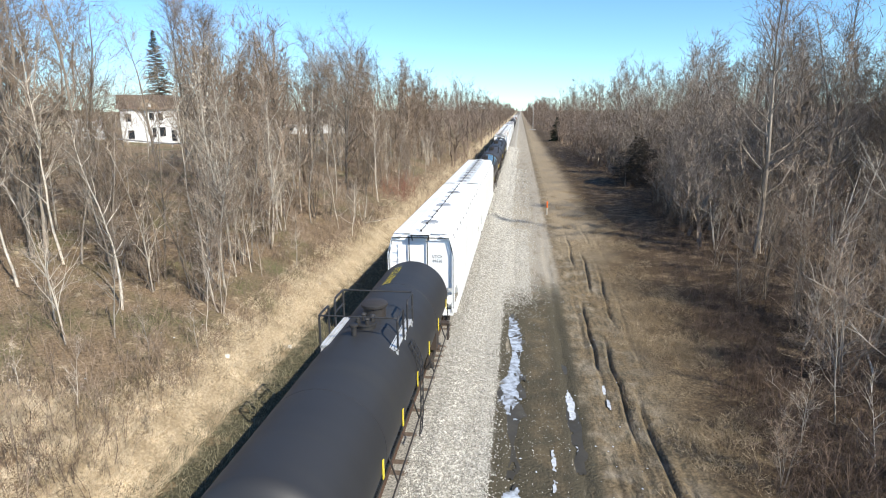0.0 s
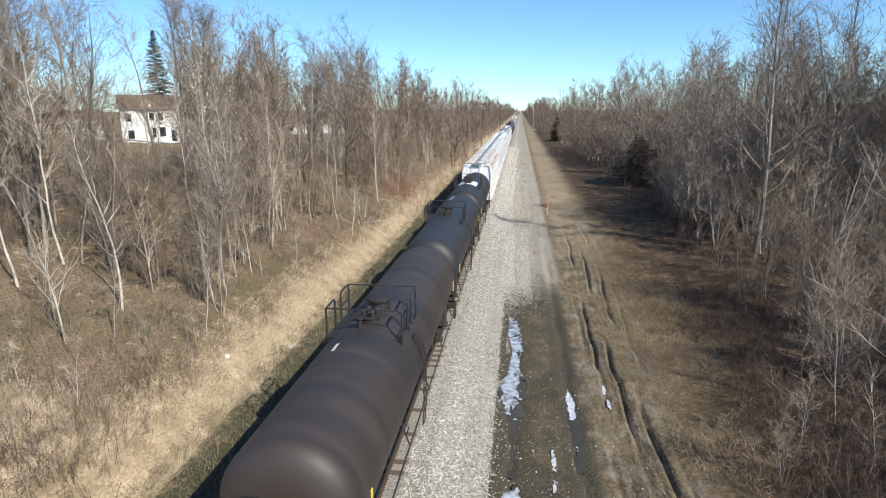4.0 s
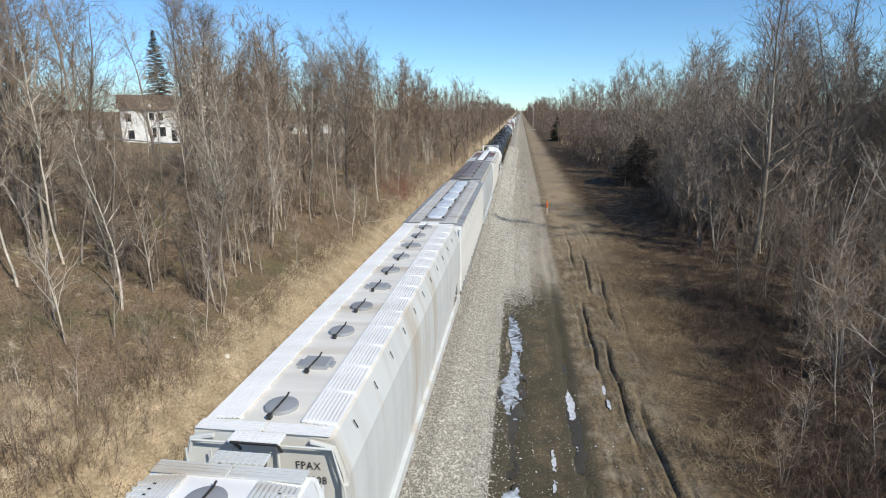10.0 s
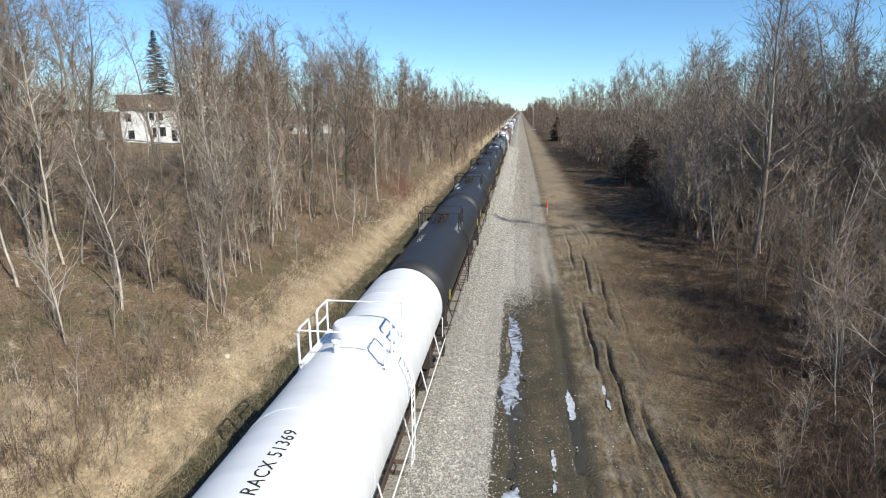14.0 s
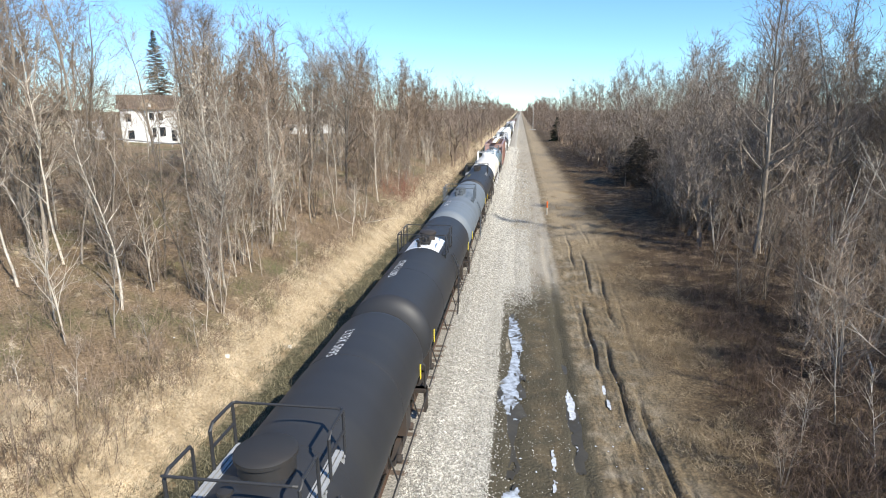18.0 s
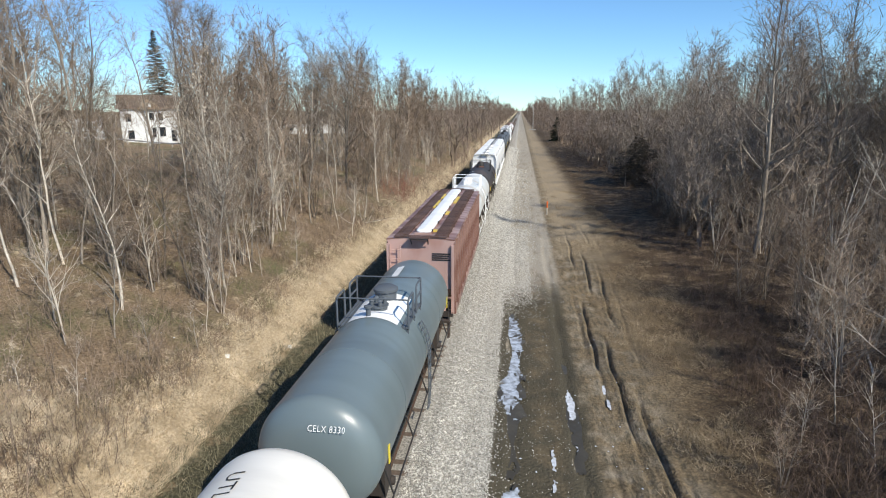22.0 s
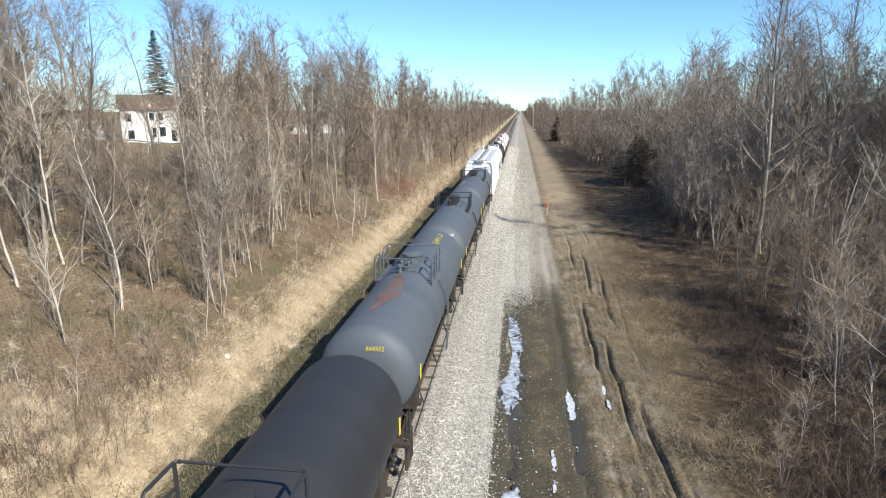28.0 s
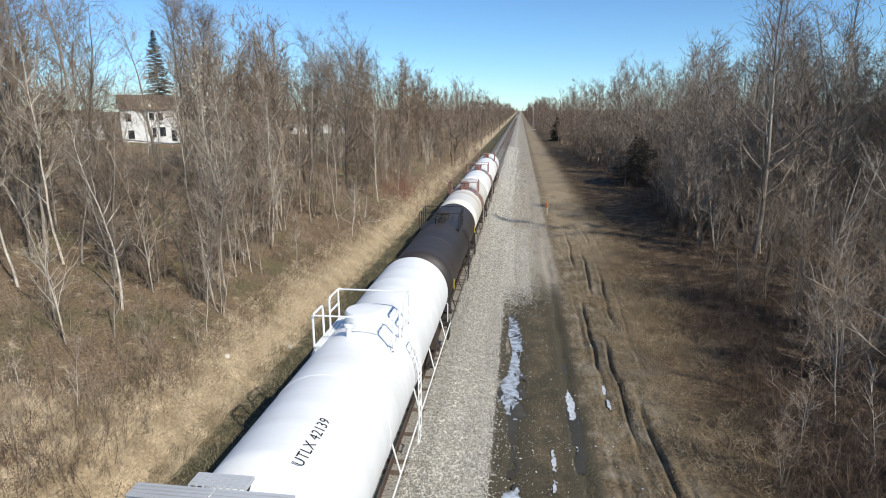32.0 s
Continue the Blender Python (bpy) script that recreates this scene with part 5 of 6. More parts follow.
        for yy in (d - 0.22, d + 0.2):
            arc = [((R + 0.12) * math.sin(a) * s, yy, zc + (R + 0.12) * math.cos(a)) for a in (0.95, 1.2, 1.45, 1.7)]
            lad.append(arc + [(s * (R + 0.1), yy, 1.15), (s * (R + 0.05), yy, 0.55)])
        for i in range(9):
            a = 0.95 + i * 0.13
            p = ((R + 0.12) * math.sin(a) * s, zc + (R + 0.12) * math.cos(a)) if a < 1.75 else (s * (R + 0.1), zc - 0.25 - (i - 6) * 0.34)
            lad.append([(p[0], d - 0.22, p[1]), (p[0], d + 0.2, p[1])])
        for i in range(4):
            lad.append([(s * (R + 0.08), d - 0.22, 1.7 - i * 0.36), (s * (R + 0.08), d + 0.2, 1.7 - i * 0.36)])
        rail_loop(root, lad, 0.02, fc, "ladder")
    for e in (-1, 1):
        rail_loop(root, [[(-1.13, d + e * 1.17, zw + 0.93), (-1.06, d + e * 1.2, zw + 0.95), (1.06, d + e * 1.2, zw + 0.95), (1.13, d + e * 1.17, zw + 0.93)]], 0.026, fc, "cross_rail")
    # underframe
    for e in (-1, 1):
        fr = Build()
        fr.box(-0.3, 0.3, min(e * (half + 0.55), e * (half - 3.2)), max(e * (half + 0.55), e * (half - 3.2)), 0.72, 1.12)
        yy = e * (half - 1.9)
        fr.box(-1.25, 1.25, yy - 0.35, yy + 0.35, 0.85, zc - R * 0.62)
        ye = e * (half + 0.3)
        fr.box(-1.45, 1.45, ye - 0.14, ye + 0.14, 1.02, 1.14)
        for s in (-1, 1):
            fr.box(s * 1.42 - 0.05, s * 1.42 + 0.05, ye - 0.2, ye + 0.2, 0.35, 0.4).box(s * 1.42 - 0.04, s * 1.42 + 0.04, ye - 0.17, ye - 0.12, 0.35, 1.1)
            fr.box(s * 1.42 - 0.04, s * 1.42 + 0.04, ye + 0.12, ye + 0.17, 0.35, 1.1)
        part("stub_sill", fr, P["frame"], root, "grimy steel end sill and bolster")
        ye = e * (half + 0.32)
        rail_loop(root, [[(-1.4, ye, 1.1), (-1.4, ye, 1.95), (-1.32, ye, 2.03), (1.32, ye, 2.03), (1.4, ye, 1.95), (1.4, ye, 1.1)], [(-0.6, ye, 1.1), (-0.6, ye, 2.03)], [(0.6, ye, 1.1), (0.6, ye, 2.03)]], 0.025,
                  fc if fit == "white" else P["darksteel"], "end_railing")
    if lowrail:
        for s in (-1, 1):
            x = s * 1.53
            pts = [[(x, -half - 0.2, 1.12), (x, half + 0.2, 1.12)]]
            for q in range(-2, 3):
                yy = q * half * 0.4
                pts.append([(s * (R * 0.86), yy, zc - R * 0.5), (x, yy, 1.12)])
            rail_loop(root, pts, 0.024, fc if fit == "white" else P["darksteel"], "side_rail")
    # brake gear and reflective strips
    bk = Build().lathe([(0.0, -0.45), (0.2, -0.42), (0.22, 0.0), (0.2, 0.42), (0.0, 0.45)], 12, "y", (0.55, -half + 3.8, 0.85))
    part("brake_reservoir", bk, P["frame"], root, smooth=True)
    for s in (-1, 1):
        for q in ((-0.93, 0.93) if strips == 2 else (-0.93, -0.62, -0.31, 0.0, 0.31, 0.62, 0.93)) if paint_key not in ("white", "cream", "silver") else ():
            st = Build().box(s * (R + 0.012) - 0.012, s * (R + 0.012) + 0.012, q * (half - hd) - 0.05, q * (half - hd) + 0.05, zc - 0.42, zc + 0.05)
            part("reflective_strip", st, P["tape"], root, "yellow reflective strip")
    for e in (-1, 1):
        truck(root, e * (half - 1.9), P["frame"])
        coupler(root, e * (half + 0.5), e)
    for text, colour, off, way, size, *turn in words:
        side = turn[0] if turn else 0.28
        m = Matrix.Translation((-math.sin(side) * (R + .012) , off, zc + math.cos(side) * (R + .012))) @ Matrix.Rotation(-side, 4, "Y") @ Matrix.Rotation(radians(90 if way > 0 else -90), 4, "Z")
        if text:
            lettering(root, text, size * 1.3, P[colour], m, R)
        else:
            bars(root, m, size * 5, size, 1, P[colour])
    if head:
        z = zc + R * 0.62
        m = Matrix.Translation((0.35, -half + 0.05, z + 0.02)) @ Matrix.Rotation(radians(62), 4, "X")
        lettering(root, head[0], head[2], P[head[1]], m)
    if rust:
        n, a0, a1 = 14, -0.35, 0.25
        g = Build()
        ys = [rust - 2.2 + i * 0.37 for i in range(13)]
        rr = random.Random(4)
        pv = []
        for yy in ys:
            w = (1 - ((yy - rust) / 2.4) ** 2) * (0.8 + 0.3 * math.sin(yy * 5.0) * math.sin(yy * 1.9))
            drift = 0.08 * math.sin(yy * 1.3)
            for i in range(n + 1):
                a = (a0 + a1) / 2 + drift + (i / n - 0.5) * (a1 - a0) * max(0.12, w) * rr.uniform(0.8, 1.2)
                pv.append((math.sin(a) * (R + 0.012), yy, zc + math.cos(a) * (R + 0.012)))
        g.add(pv, [(j * (n + 1) + i, j * (n + 1) + i + 1, (j + 1) * (n + 1) + i + 1, (j + 1) * (n + 1) + i) for j in range(12) for i in range(n)])
        part("rust_stain", g, P["rust"], root, "rust-red stain on top of the tank")
    return root


def hopper_car(y0, y1, body, label, style="pellet", roof=None, boards="steel", segs=None, hatches=10, top=4.85, words=(), end=None, cover="hatch", trough=None, left_boards=None, weave=False, shoulder=None, gap=0.03, brackets=True, plates=(), plain=False, tags=0):
    """A covered hopper between y0 and y1 (ends of its roof)."""
    mid, half = (y0 + y1) / 2, (y1 - y0) / 2
    root = thing("hopper_car", label, "hopper car", at=(XC, mid, 0), **WAG)
    col, rc = P[body], P[roof or body]
    end = P[end] if end else col
    top = 4.72 if style == "ribbed" else 4.78 if style == "round" else top
    wr = 1.3 if style != "ribbed" else 1.58
    ws = 1.58 if style != "ribbed" else 1.52
    if style == "ribbed":
        ring = [(-ws, 1.15), (ws, 1.15), (ws, top - 0.26), (wr, top - 0.22), (wr, top - 0.13), (0.75, top - 0.05), (-0.75, top - 0.05), (-wr, top - 0.13), (-wr, top - 0.22), (-ws, top - 0.26)]
    elif style == "round":
        ring = [(-1.45, 1.15), (1.45, 1.15), (1.56, 1.8), (1.6, 2.5), (1.58, 3.2), (1.5, 3.85), (1.4, 4.3), (1.3, top - 0.14), (0.75, top - 0.06), (-0.75, top - 0.06),
                (-1.3, top - 0.14), (-1.4, 4.3), (-1.5, 3.85), (-1.58, 3.2), (-1.6, 2.5), (-1.56, 1.8)]
    else:
        ring = [(-1.52, 1.15), (1.52, 1.15), (1.58, 2.0), (1.58, 3.3), (1.54, 4.05), (wr, top - 0.1), (0.72, top - 0.04), (-0.72, top - 0.04), (-wr, top - 0.1), (-1.54, 4.05), (-1.58, 3.3), (-1.58, 2.0)]
    up = [(x, max(z, 2.25)) for x, z in ring]
    n = len(ring)
    b = Build()
    b.sweep(up, [-half + 0.12, half - 0.12])
    low = [(-1.5, 1.2), (1.5, 1.2), (1.54, 2.26), (-1.54, 2.26)]
    lv = [(x, e * (half - 0.9 - (1.6 if z < 2 else 0)), z) for e in (-1, 1) for x, z in low]
    b.add(lv, [(0, 1, 2, 3), (4, 7, 6, 5), (0, 4, 5, 1), (1, 5, 6, 2), (2, 6, 7, 3), (3, 7, 4, 0)])
    part("body", b, col, root, smooth=style == "round")
    # roof sheet, a little proud, in its own paint
    rs = [(x, z + 0.012) for x, z in ring if z > top - 0.19]
    rs = sorted(rs)
    g = Build()
    m = len(rs)
    g.add([(x, y, z) for y in (-half + 0.1, half - 0.1) for x, z in rs] + [(x, y, z - 0.05) for y in (-half + 0.1, half - 0.1) for x, z in rs],
          [(i, i + 1, m + i + 1, m + i) for i in range(m - 1)] + [(2 * m + i, i, i + 1, 2 * m + i + 1)[::-1] for i in range(m - 1)] + [(m + i, 3 * m + i, 3 * m + i + 1, m + i + 1) for i in range(m - 1)])
    part("roof", g, rc, root)
    # side sills, bolsters, end sills
    sl = Build()
    for s in (-1, 1):
        sl.box(s * 1.56 - 0.06, s * 1.56 + 0.06, -half + 0.3, half - 0.3, 0.98, 1.3)
    part("side_sill", sl, col if style != "ribbed" or body == "brown" else P["grime"], root)
    fr = Build().box(-0.3, 0.3, -half - 0.35, half + 0.35, 0.7, 1.1)
    for e in (-1, 1):
        ye = e * (half - 0.05)
        fr.box(-1.5, 1.5, ye - 0.1, ye + 0.1, 0.95, 1.2)
        fr.box(-1.2, 1.2, e * (half - 1.9) - 0.3, e * (half - 1.9) + 0.3, 0.75, 1.15)
    part("underframe", fr, P["frame"] if style == "ribbed" else col, root, "centre sill and bolsters")
    for k in range(3 if half < 9 else 4):
        yy = (k - (1 if half < 9 else 1.5)) * (half * 0.5)
        h = Build()
        h.add([(x, y, z) for x, y, z in [(-1.3, yy - 1.6, 1.25), (1.3, yy - 1.6, 1.25), (1.3, yy + 1.6, 1.25), (-1.3, yy + 1.6, 1.25), (-0.45, yy - 0.35, 0.4), (0.45, yy - 0.35, 0.4), (0.45, yy + 0.35, 0.4), (-0.45, yy + 0.35, 0.4)]],
              [(0, 3, 2, 1), (4, 5, 6, 7), (0, 1, 5, 4), (1, 2, 6, 5), (2, 3, 7, 6), (3, 0, 4, 7)])
        part("discharge_hopper", h, col, root)
    # end frames: posts, ladder, braces
    for e in (-1, 1):
        ye = e * (half - 0.02)
        for s in (-1, 1):
            ef = Build()
            ef.box(s * 1.5 - 0.06, s * 1.5 + 0.06, ye - 0.07, ye + 0.07, 1.1, 3.95 if style != "ribbed" else top - 0.35)
            if style != "ribbed":
                ef.tube([(s * 1.5, ye, 3.9), (s * 1.47, ye, 4.15), (s * (wr + 0.02), ye, top - 0.2), (s * 0.9, ye, top - 0.12)], 0.045, 6)
            ef.add([(s * 1.1 + dx, ye + dy, z) for dx in (-0.05, 0.05) for dy, z in ((0, 1.15), (-e * 0.1, 1.15), (-e * 0.95, 2.4), (-e * 0.85, 2.4))], [(0, 1, 2, 3), (7, 6, 5, 4), (0, 4, 5, 1), (1, 5, 6, 2), (2, 6, 7, 3), (3, 7, 4, 0)])
            part("end_post", ef, end, root)
        es = Build().add([(x, e * (half - 0.12 + 0.006), z) for x, z in up if z > 2.2] + [(x, e * (half - 0.12), z) for x, z in up if z > 2.2],
                         [tuple(range(n)), tuple(reversed(range(n, 2 * n)))] + [(i, (i + 1) % n, n + (i + 1) % n, n + i) for i in range(n)])
        part("end_sheet", es, end, root)
        if style == "pellet":
            for xx in (-0.55, 0.3):
                part("end_bar", Build().tube([(xx, ye + e * 0.02, 1.2), (xx, ye + e * 0.02, top - 0.16)], 0.028, 6), P["darksteel"] if body == "white" and cover == "white" else end, root)
            part("end_hoop", Build().tube([(-1.5, ye + e * 0.06, 1.3), (-1.5, ye + e * 0.06, 3.85), (-1.42, ye + e * 0.06, 4.15), (-wr, ye + e * 0.06, top - 0.2), (wr, ye + e * 0.06, top - 0.2), (1.42, ye + e * 0.06, 4.15), (1.5, ye + e * 0.06, 3.85), (1.5, ye + e * 0.06, 1.3)], 0.024, 6),
                 P["darksteel"] if body == "white" and cover == "white" else end, root, "bent round bar framing the car end")
        # ladder on one side of the end, grab irons
        lad = []
        xl = 1.15 * e
        for xx in (xl - 0.24, xl + 0.24):
            lad.append([(xx, ye + e * 0.1, 0.6), (xx, ye + e * 0.1, top - 0.35)])
        for q in range(9):
            lad.append([(xl - 0.24, ye + e * 0.1, 0.75 + q * 0.42), (xl + 0.24, ye + e * 0.1, 0.75 + q * 0.42)])
        rail_loop(root, lad, 0.02, end, "ladder")
        rail_loop(root, [[(-1.45, ye + e * 0.12, 1.15), (-1.45, ye + e * 0.12, 1.9), (1.45, ye + e * 0.12, 1.9), (1.45, ye + e * 0.12, 1.15)]], 0.025, end, "grab_rail")
        pl = Build()
        for q in range(5):
            pl.box(-0.45, 0.45, ye + e * (0.04 + q * 0.062) - 0.02, ye + e * (0.04 + q * 0.062) + 0.02, top - 0.012, top + 0.02)
        for q in range(9):
            pl.box(-0.45 + q * 0.1125 - 0.012, -0.45 + q * 0.1125 + 0.012, min(ye, ye + e * 0.31), max(ye, ye + e * 0.31), top - 0.03, top + 0.012)
        pf = part("end_platform", pl, P[boards if boards not in ("brown", "rustroof") else "dullgrating"], root, "grating step at the roof end")
        bk = Build()
        for s in (-0.4, 0.4):
            bk.tube([(s, ye + e * 0.29, top - 0.02), (s * 0.95, ye + e * 0.05, top - 0.32)], 0.028, 6)
        bk.tube([(-0.42, ye + e * 0.3, top - 0.03), (0.42, ye + e * 0.3, top - 0.03)], 0.03, 6)
        part("platform_brace", bk, P["darksteel"], pf)
        truck(root, e * (half - 1.9), P["frame"])
        coupler(root, e * (half + 0.35), e)
        bw = Build().lathe([(0.24, -0.02), (0.28, -0.02), (0.28, 0.02), (0.24, 0.02)], 18, "y", (-0.75 * e, ye + e * 0.2, 2.1))
        bw.tube([(-0.75 * e - 0.26, ye + e * 0.2, 2.1), (-0.75 * e + 0.26, ye + e * 0.2, 2.1)], 0.015, 5)
        part("brake_wheel", bw, P["darksteel"], root)
    # running boards of long slats
    xb, nb = (0.62, 9) if style != "ribbed" else (0.66, 8)
    for s in (-1, 1):
        rb = Build()
        if plain:
            rb.add([(x, y, z) for z0 in (-0.03, 0.0) for x, z in ((s * (xb - 0.03), top + 0.03 + z0), (s * (xb + nb * 0.073), top - 0.035 + z0)) for y in (-half + 0.42, half - 0.42)],
                   [(0, 1, 3, 2), (4, 6, 7, 5), (0, 4, 5, 1), (2, 3, 7, 6), (0, 2, 6, 4), (1, 5, 7, 3)])
        for q in range(0 if plain else nb):
            x = s * (xb + q * 0.075)
            rb.box(x - 0.026, x + 0.026, -half + 0.42, half - 0.42, top + 0.005 - q * 0.008, top + 0.035 - q * 0.008)
        for e in (-1, 1):
            for q in range(4):
                yy = e * (half - 0.08 - q * 0.08)
                rb.box(min(s * 0.02, s * (xb + nb * 0.07)), max(s * 0.02, s * (xb + nb * 0.07)), yy - 0.027, yy + 0.027, top - 0.02, top + 0.01)
        for q in range(int(half * 2 / 1.2)):
            yy = -half + 0.5 + q * 1.2
            rb.box(min(s * (xb - 0.05), s * (xb + 0.42)), max(s * (xb - 0.05), s * (xb + 0.62)), yy - 0.03, yy + 0.03, top - 0.1, top + 0.008)
        if weave:
            for q in range(int((2 * half - 0.84) / 0.13)):
                yy = -half + 0.45 + q * 0.13
                rb.box(min(s * (xb - 0.03), s * (xb + nb * 0.072)), max(s * (xb - 0.03), s * (xb + nb * 0.072)), yy - 0.018, yy + 0.018, top - 0.07, top - 0.005)
        part("running_board", rb, P[left_boards if s < 0 and left_boards else boards], root, "grating running board on the roof")
        for f0, f1, key in segs or ():
            yy0, yy1 = -half + 0.42 + f0 * (2 * half - 0.84), -half + 0.42 + f1 * (2 * half - 0.84)
            part("roof_plate", Build().box(min(s * (xb - 0.04), s * (xb + nb * 0.075)), max(s * (xb - 0.04), s * (xb + nb * 0.075)), yy0, yy1, top - 0.03, top + 0.042), P[key], root, "rust-brown roof plate")
        # small roof-edge brackets
        gm = Build().tube([(-s * 0.01, 0, 0), (s * 0.05, 0.07, -0.2)], 0.012, 5).mesh("bracket", P["darksteel"] if style != "ribbed" else rc)
        for q in range(int(half * 2 / 1.6) if brackets else 0):
            o = part("bracket", gm, None, root)
            o.location = (s * (wr + 0.1), -half + 1.0 + q * 1.6, top - 0.22)
    if shoulder and style != "ribbed":
        hi = (wr + 0.004, top - 0.13) if style != "ribbed" else (wr - 0.02, top - 0.10)
        lo = (1.405, 4.3) if style == "round" else (1.545, 4.05)
        L = (2 * half - 0.5) / 6
        for s in (-1, 1):
            for k in range(6):
                a = -half + 0.25 + k * L
                part("shoulder_panel", Build().add([(s * (x + o), y, z + o * 0.4) for o in (0.0, 0.012) for x, z in (hi, lo) for y in (a + 0.02, a + L - 0.02)],
                                                   [(0, 1, 3, 2), (4, 6, 7, 5), (0, 4, 5, 1), (2, 3, 7, 6), (0, 2, 6, 4), (1, 5, 7, 3)]), P[shoulder], root, "rust-streaked roof edge panel")
    # hatches on the middle of the roof
    if trough is None:
        for k in range(hatches):
            yy = -half + 0.95 + k * (2 * half - 1.9) / (hatches - 1)
            if k % 3 == 1:
                h = Build().box(-0.34, 0.34, yy - 0.26, yy + 0.26, top - 0.05, top + 0.06, 0.05)
                h.box(-0.42, 0.42, yy - 0.12, yy + 0.12, top - 0.05, top + 0.03, 0.02)
            else:
                h = Build().lathe([(0.0, top - 0.05), (0.31, top - 0.05), (0.32, top + 0.02), (0.31, top + 0.05), (0.2, top + 0.075), (0.0, top + 0.08)], 24, "z", (0, yy, 0))
            hh = part("hatch", h, P["hatch" if k % 3 == 1 else cover], root, "round metal loading hatch", smooth=True)
            lk = Build().tube([(-0.07, yy - 0.42, top + 0.04), (0.0, yy - 0.3, top + 0.10), (0.02, yy + 0.22, top + 0.10), (0.03, yy + 0.3, top + 0.14)], 0.02, 6)
            lk.box(-0.1, -0.02, yy - 0.48, yy - 0.38, top - 0.02, top + 0.07)
            part("latch", lk, P["darksteel"], hh)
    else:
        cm, n, w = trough
        clamp = Build().box(-0.035, 0.035, -0.035, 0.035, -0.02, 0.12, 0.01).mesh("clamp", P["darksteel"])
        L = (2 * half - 1.8) / n
        for k in range(n):
            a = -half + 0.9 + k * L
            cut, flat = [(a + gap, 0.5, 0.4), (a + gap + 0.09, 0.84, 0.8), (a + gap + 0.25, 1.0, 1.0)], [(a + gap, 0.97, 0.85), (a + gap + 0.02, 1.0, 0.97), (a + gap + 0.06, 1.0, 1.0)]
            ends = cut if k == 0 or gap > 0.02 else flat
            ends = ends + [(2 * a + L - y, u, v) for y, u, v in reversed(cut if k == n - 1 or gap > 0.02 else flat)]
            c = Build().add([(x * u, y, top + 0.02 + z * v) for y, u, v in ends for x, z in ((-w, 0), (-w, 0.07), (-w + 0.06, 0.11), (0, 0.15), (w - 0.06, 0.11), (w, 0.07), (w, 0))],
                            [(0, 1, 2, 3, 4, 5, 6), (41, 40, 39, 38, 37, 36, 35)] + [(7 * j + i, 7 * j + 7 + i, 7 * j + 7 + (i + 1) % 7, 7 * j + (i + 1) % 7) for j in range(5) for i in range(7)])
            cc = part("hatch_cover", c, P[cm], root, "long trough hatch cover")
            for s in (-1, 1):
                for yy in (a + 0.35, a + L * 0.5, a + L - 0.35) if L > 3.5 else (a + 0.3, a + L - 0.3):
                    part("clamp", clamp, None, cc).location = (s * (w + 0.03), yy, top)
        for q, (f, ln) in enumerate(plates):
            yy = -half + 0.6 + f * (2 * half - 1.2)
            x = -w - 0.16 if q % 2 else w + 0.13
            part("yellow_plate", Build().box(x - 0.09, x + 0.09, yy, yy + ln, top - 0.05, top + 0.036, 0.004), P["ochre"], root, "yellow painted roof plate")
        cg = Build().box(-w - 0.04, w + 0.04, -half + 0.8, half - 0.8, top - 0.06, top + 0.03)
        part("coaming", cg, rc, root)
    if style == "ribbed":
        nr = int(half * 2 / 1.05)
        rm = Build().add([(x, y, z) for z in (1.3, top - 0.3) for x, y in ((0, -0.07), (0.09, -0.045), (0.09, 0.045), (0, 0.07))], [(0, 1, 2, 3)[::-1], (4, 5, 6, 7), (0, 1, 5, 4), (1, 2, 6, 5), (2, 3, 7, 6)]).mesh("side_rib", col)
        for s in (-1, 1):
            for k in range(nr + 1):
                o = part("side_rib", rm, None, root)
                o.location = (s * ws, -half + 0.3 + k * (2 * half - 0.6) / nr, 0)
                if s < 0:
                    o.rotation_euler = (0, 0, math.pi)
        if shoulder == "corrugated":
            cm2 = Build().lathe([(0.0, -0.16), (0.05, -0.13), (0.065, 0.0), (0.05, 0.13), (0.0, 0.16)], 8, "x").mesh("roof_corrugation", P["weather"], True)
            for s in (-1, 1):
                for k in range(int(half * 2 / 0.46)):
                    o = part("roof_corrugation", cm2, None, root)
                    o.location = (s * (wr - 0.17), -half + 0.5 + k * 0.46, top - 0.125)
                    o.rotation_euler = (0, s * 0.11, 0)
    gr2 = random.Random(int(y0))
    for k in range(tags):
        yy = -half * 0.75 + k * half * 1.5 / tags
        n = 13
        ring2 = [(yy + math.cos(q * math.tau / n) * gr2.uniform(0.35, 1.25), 2.2 + math.sin(q * math.tau / n) * gr2.uniform(0.3, 0.75)) for q in range(n)]
        part("graffiti", Build().add([(1.586 + o, y, z) for o in (0.0, 0.008) for y, z in ring2], [tuple(range(n)), tuple(reversed(range(n, 2 * n)))] + [(q, (q + 1) % n, n + (q + 1) % n, n + q) for q in range(n)]),
             P["slate" if k % 2 else "grey"], root, "blue-grey painted scrawl on the car side")
    ye = -half + 0.12 - 0.012
    for text, x, z, size, colour in words:
        m = Matrix.Translation((x, ye - 0.02, z)) @ Matrix.Rotation(radians(90), 4, "X")
        if text:
            lettering(root, text, size, P[colour], m)
        else:
            bars(root, m, size * 7, size * 0.5, 4, P[colour])
    return root


cars = []


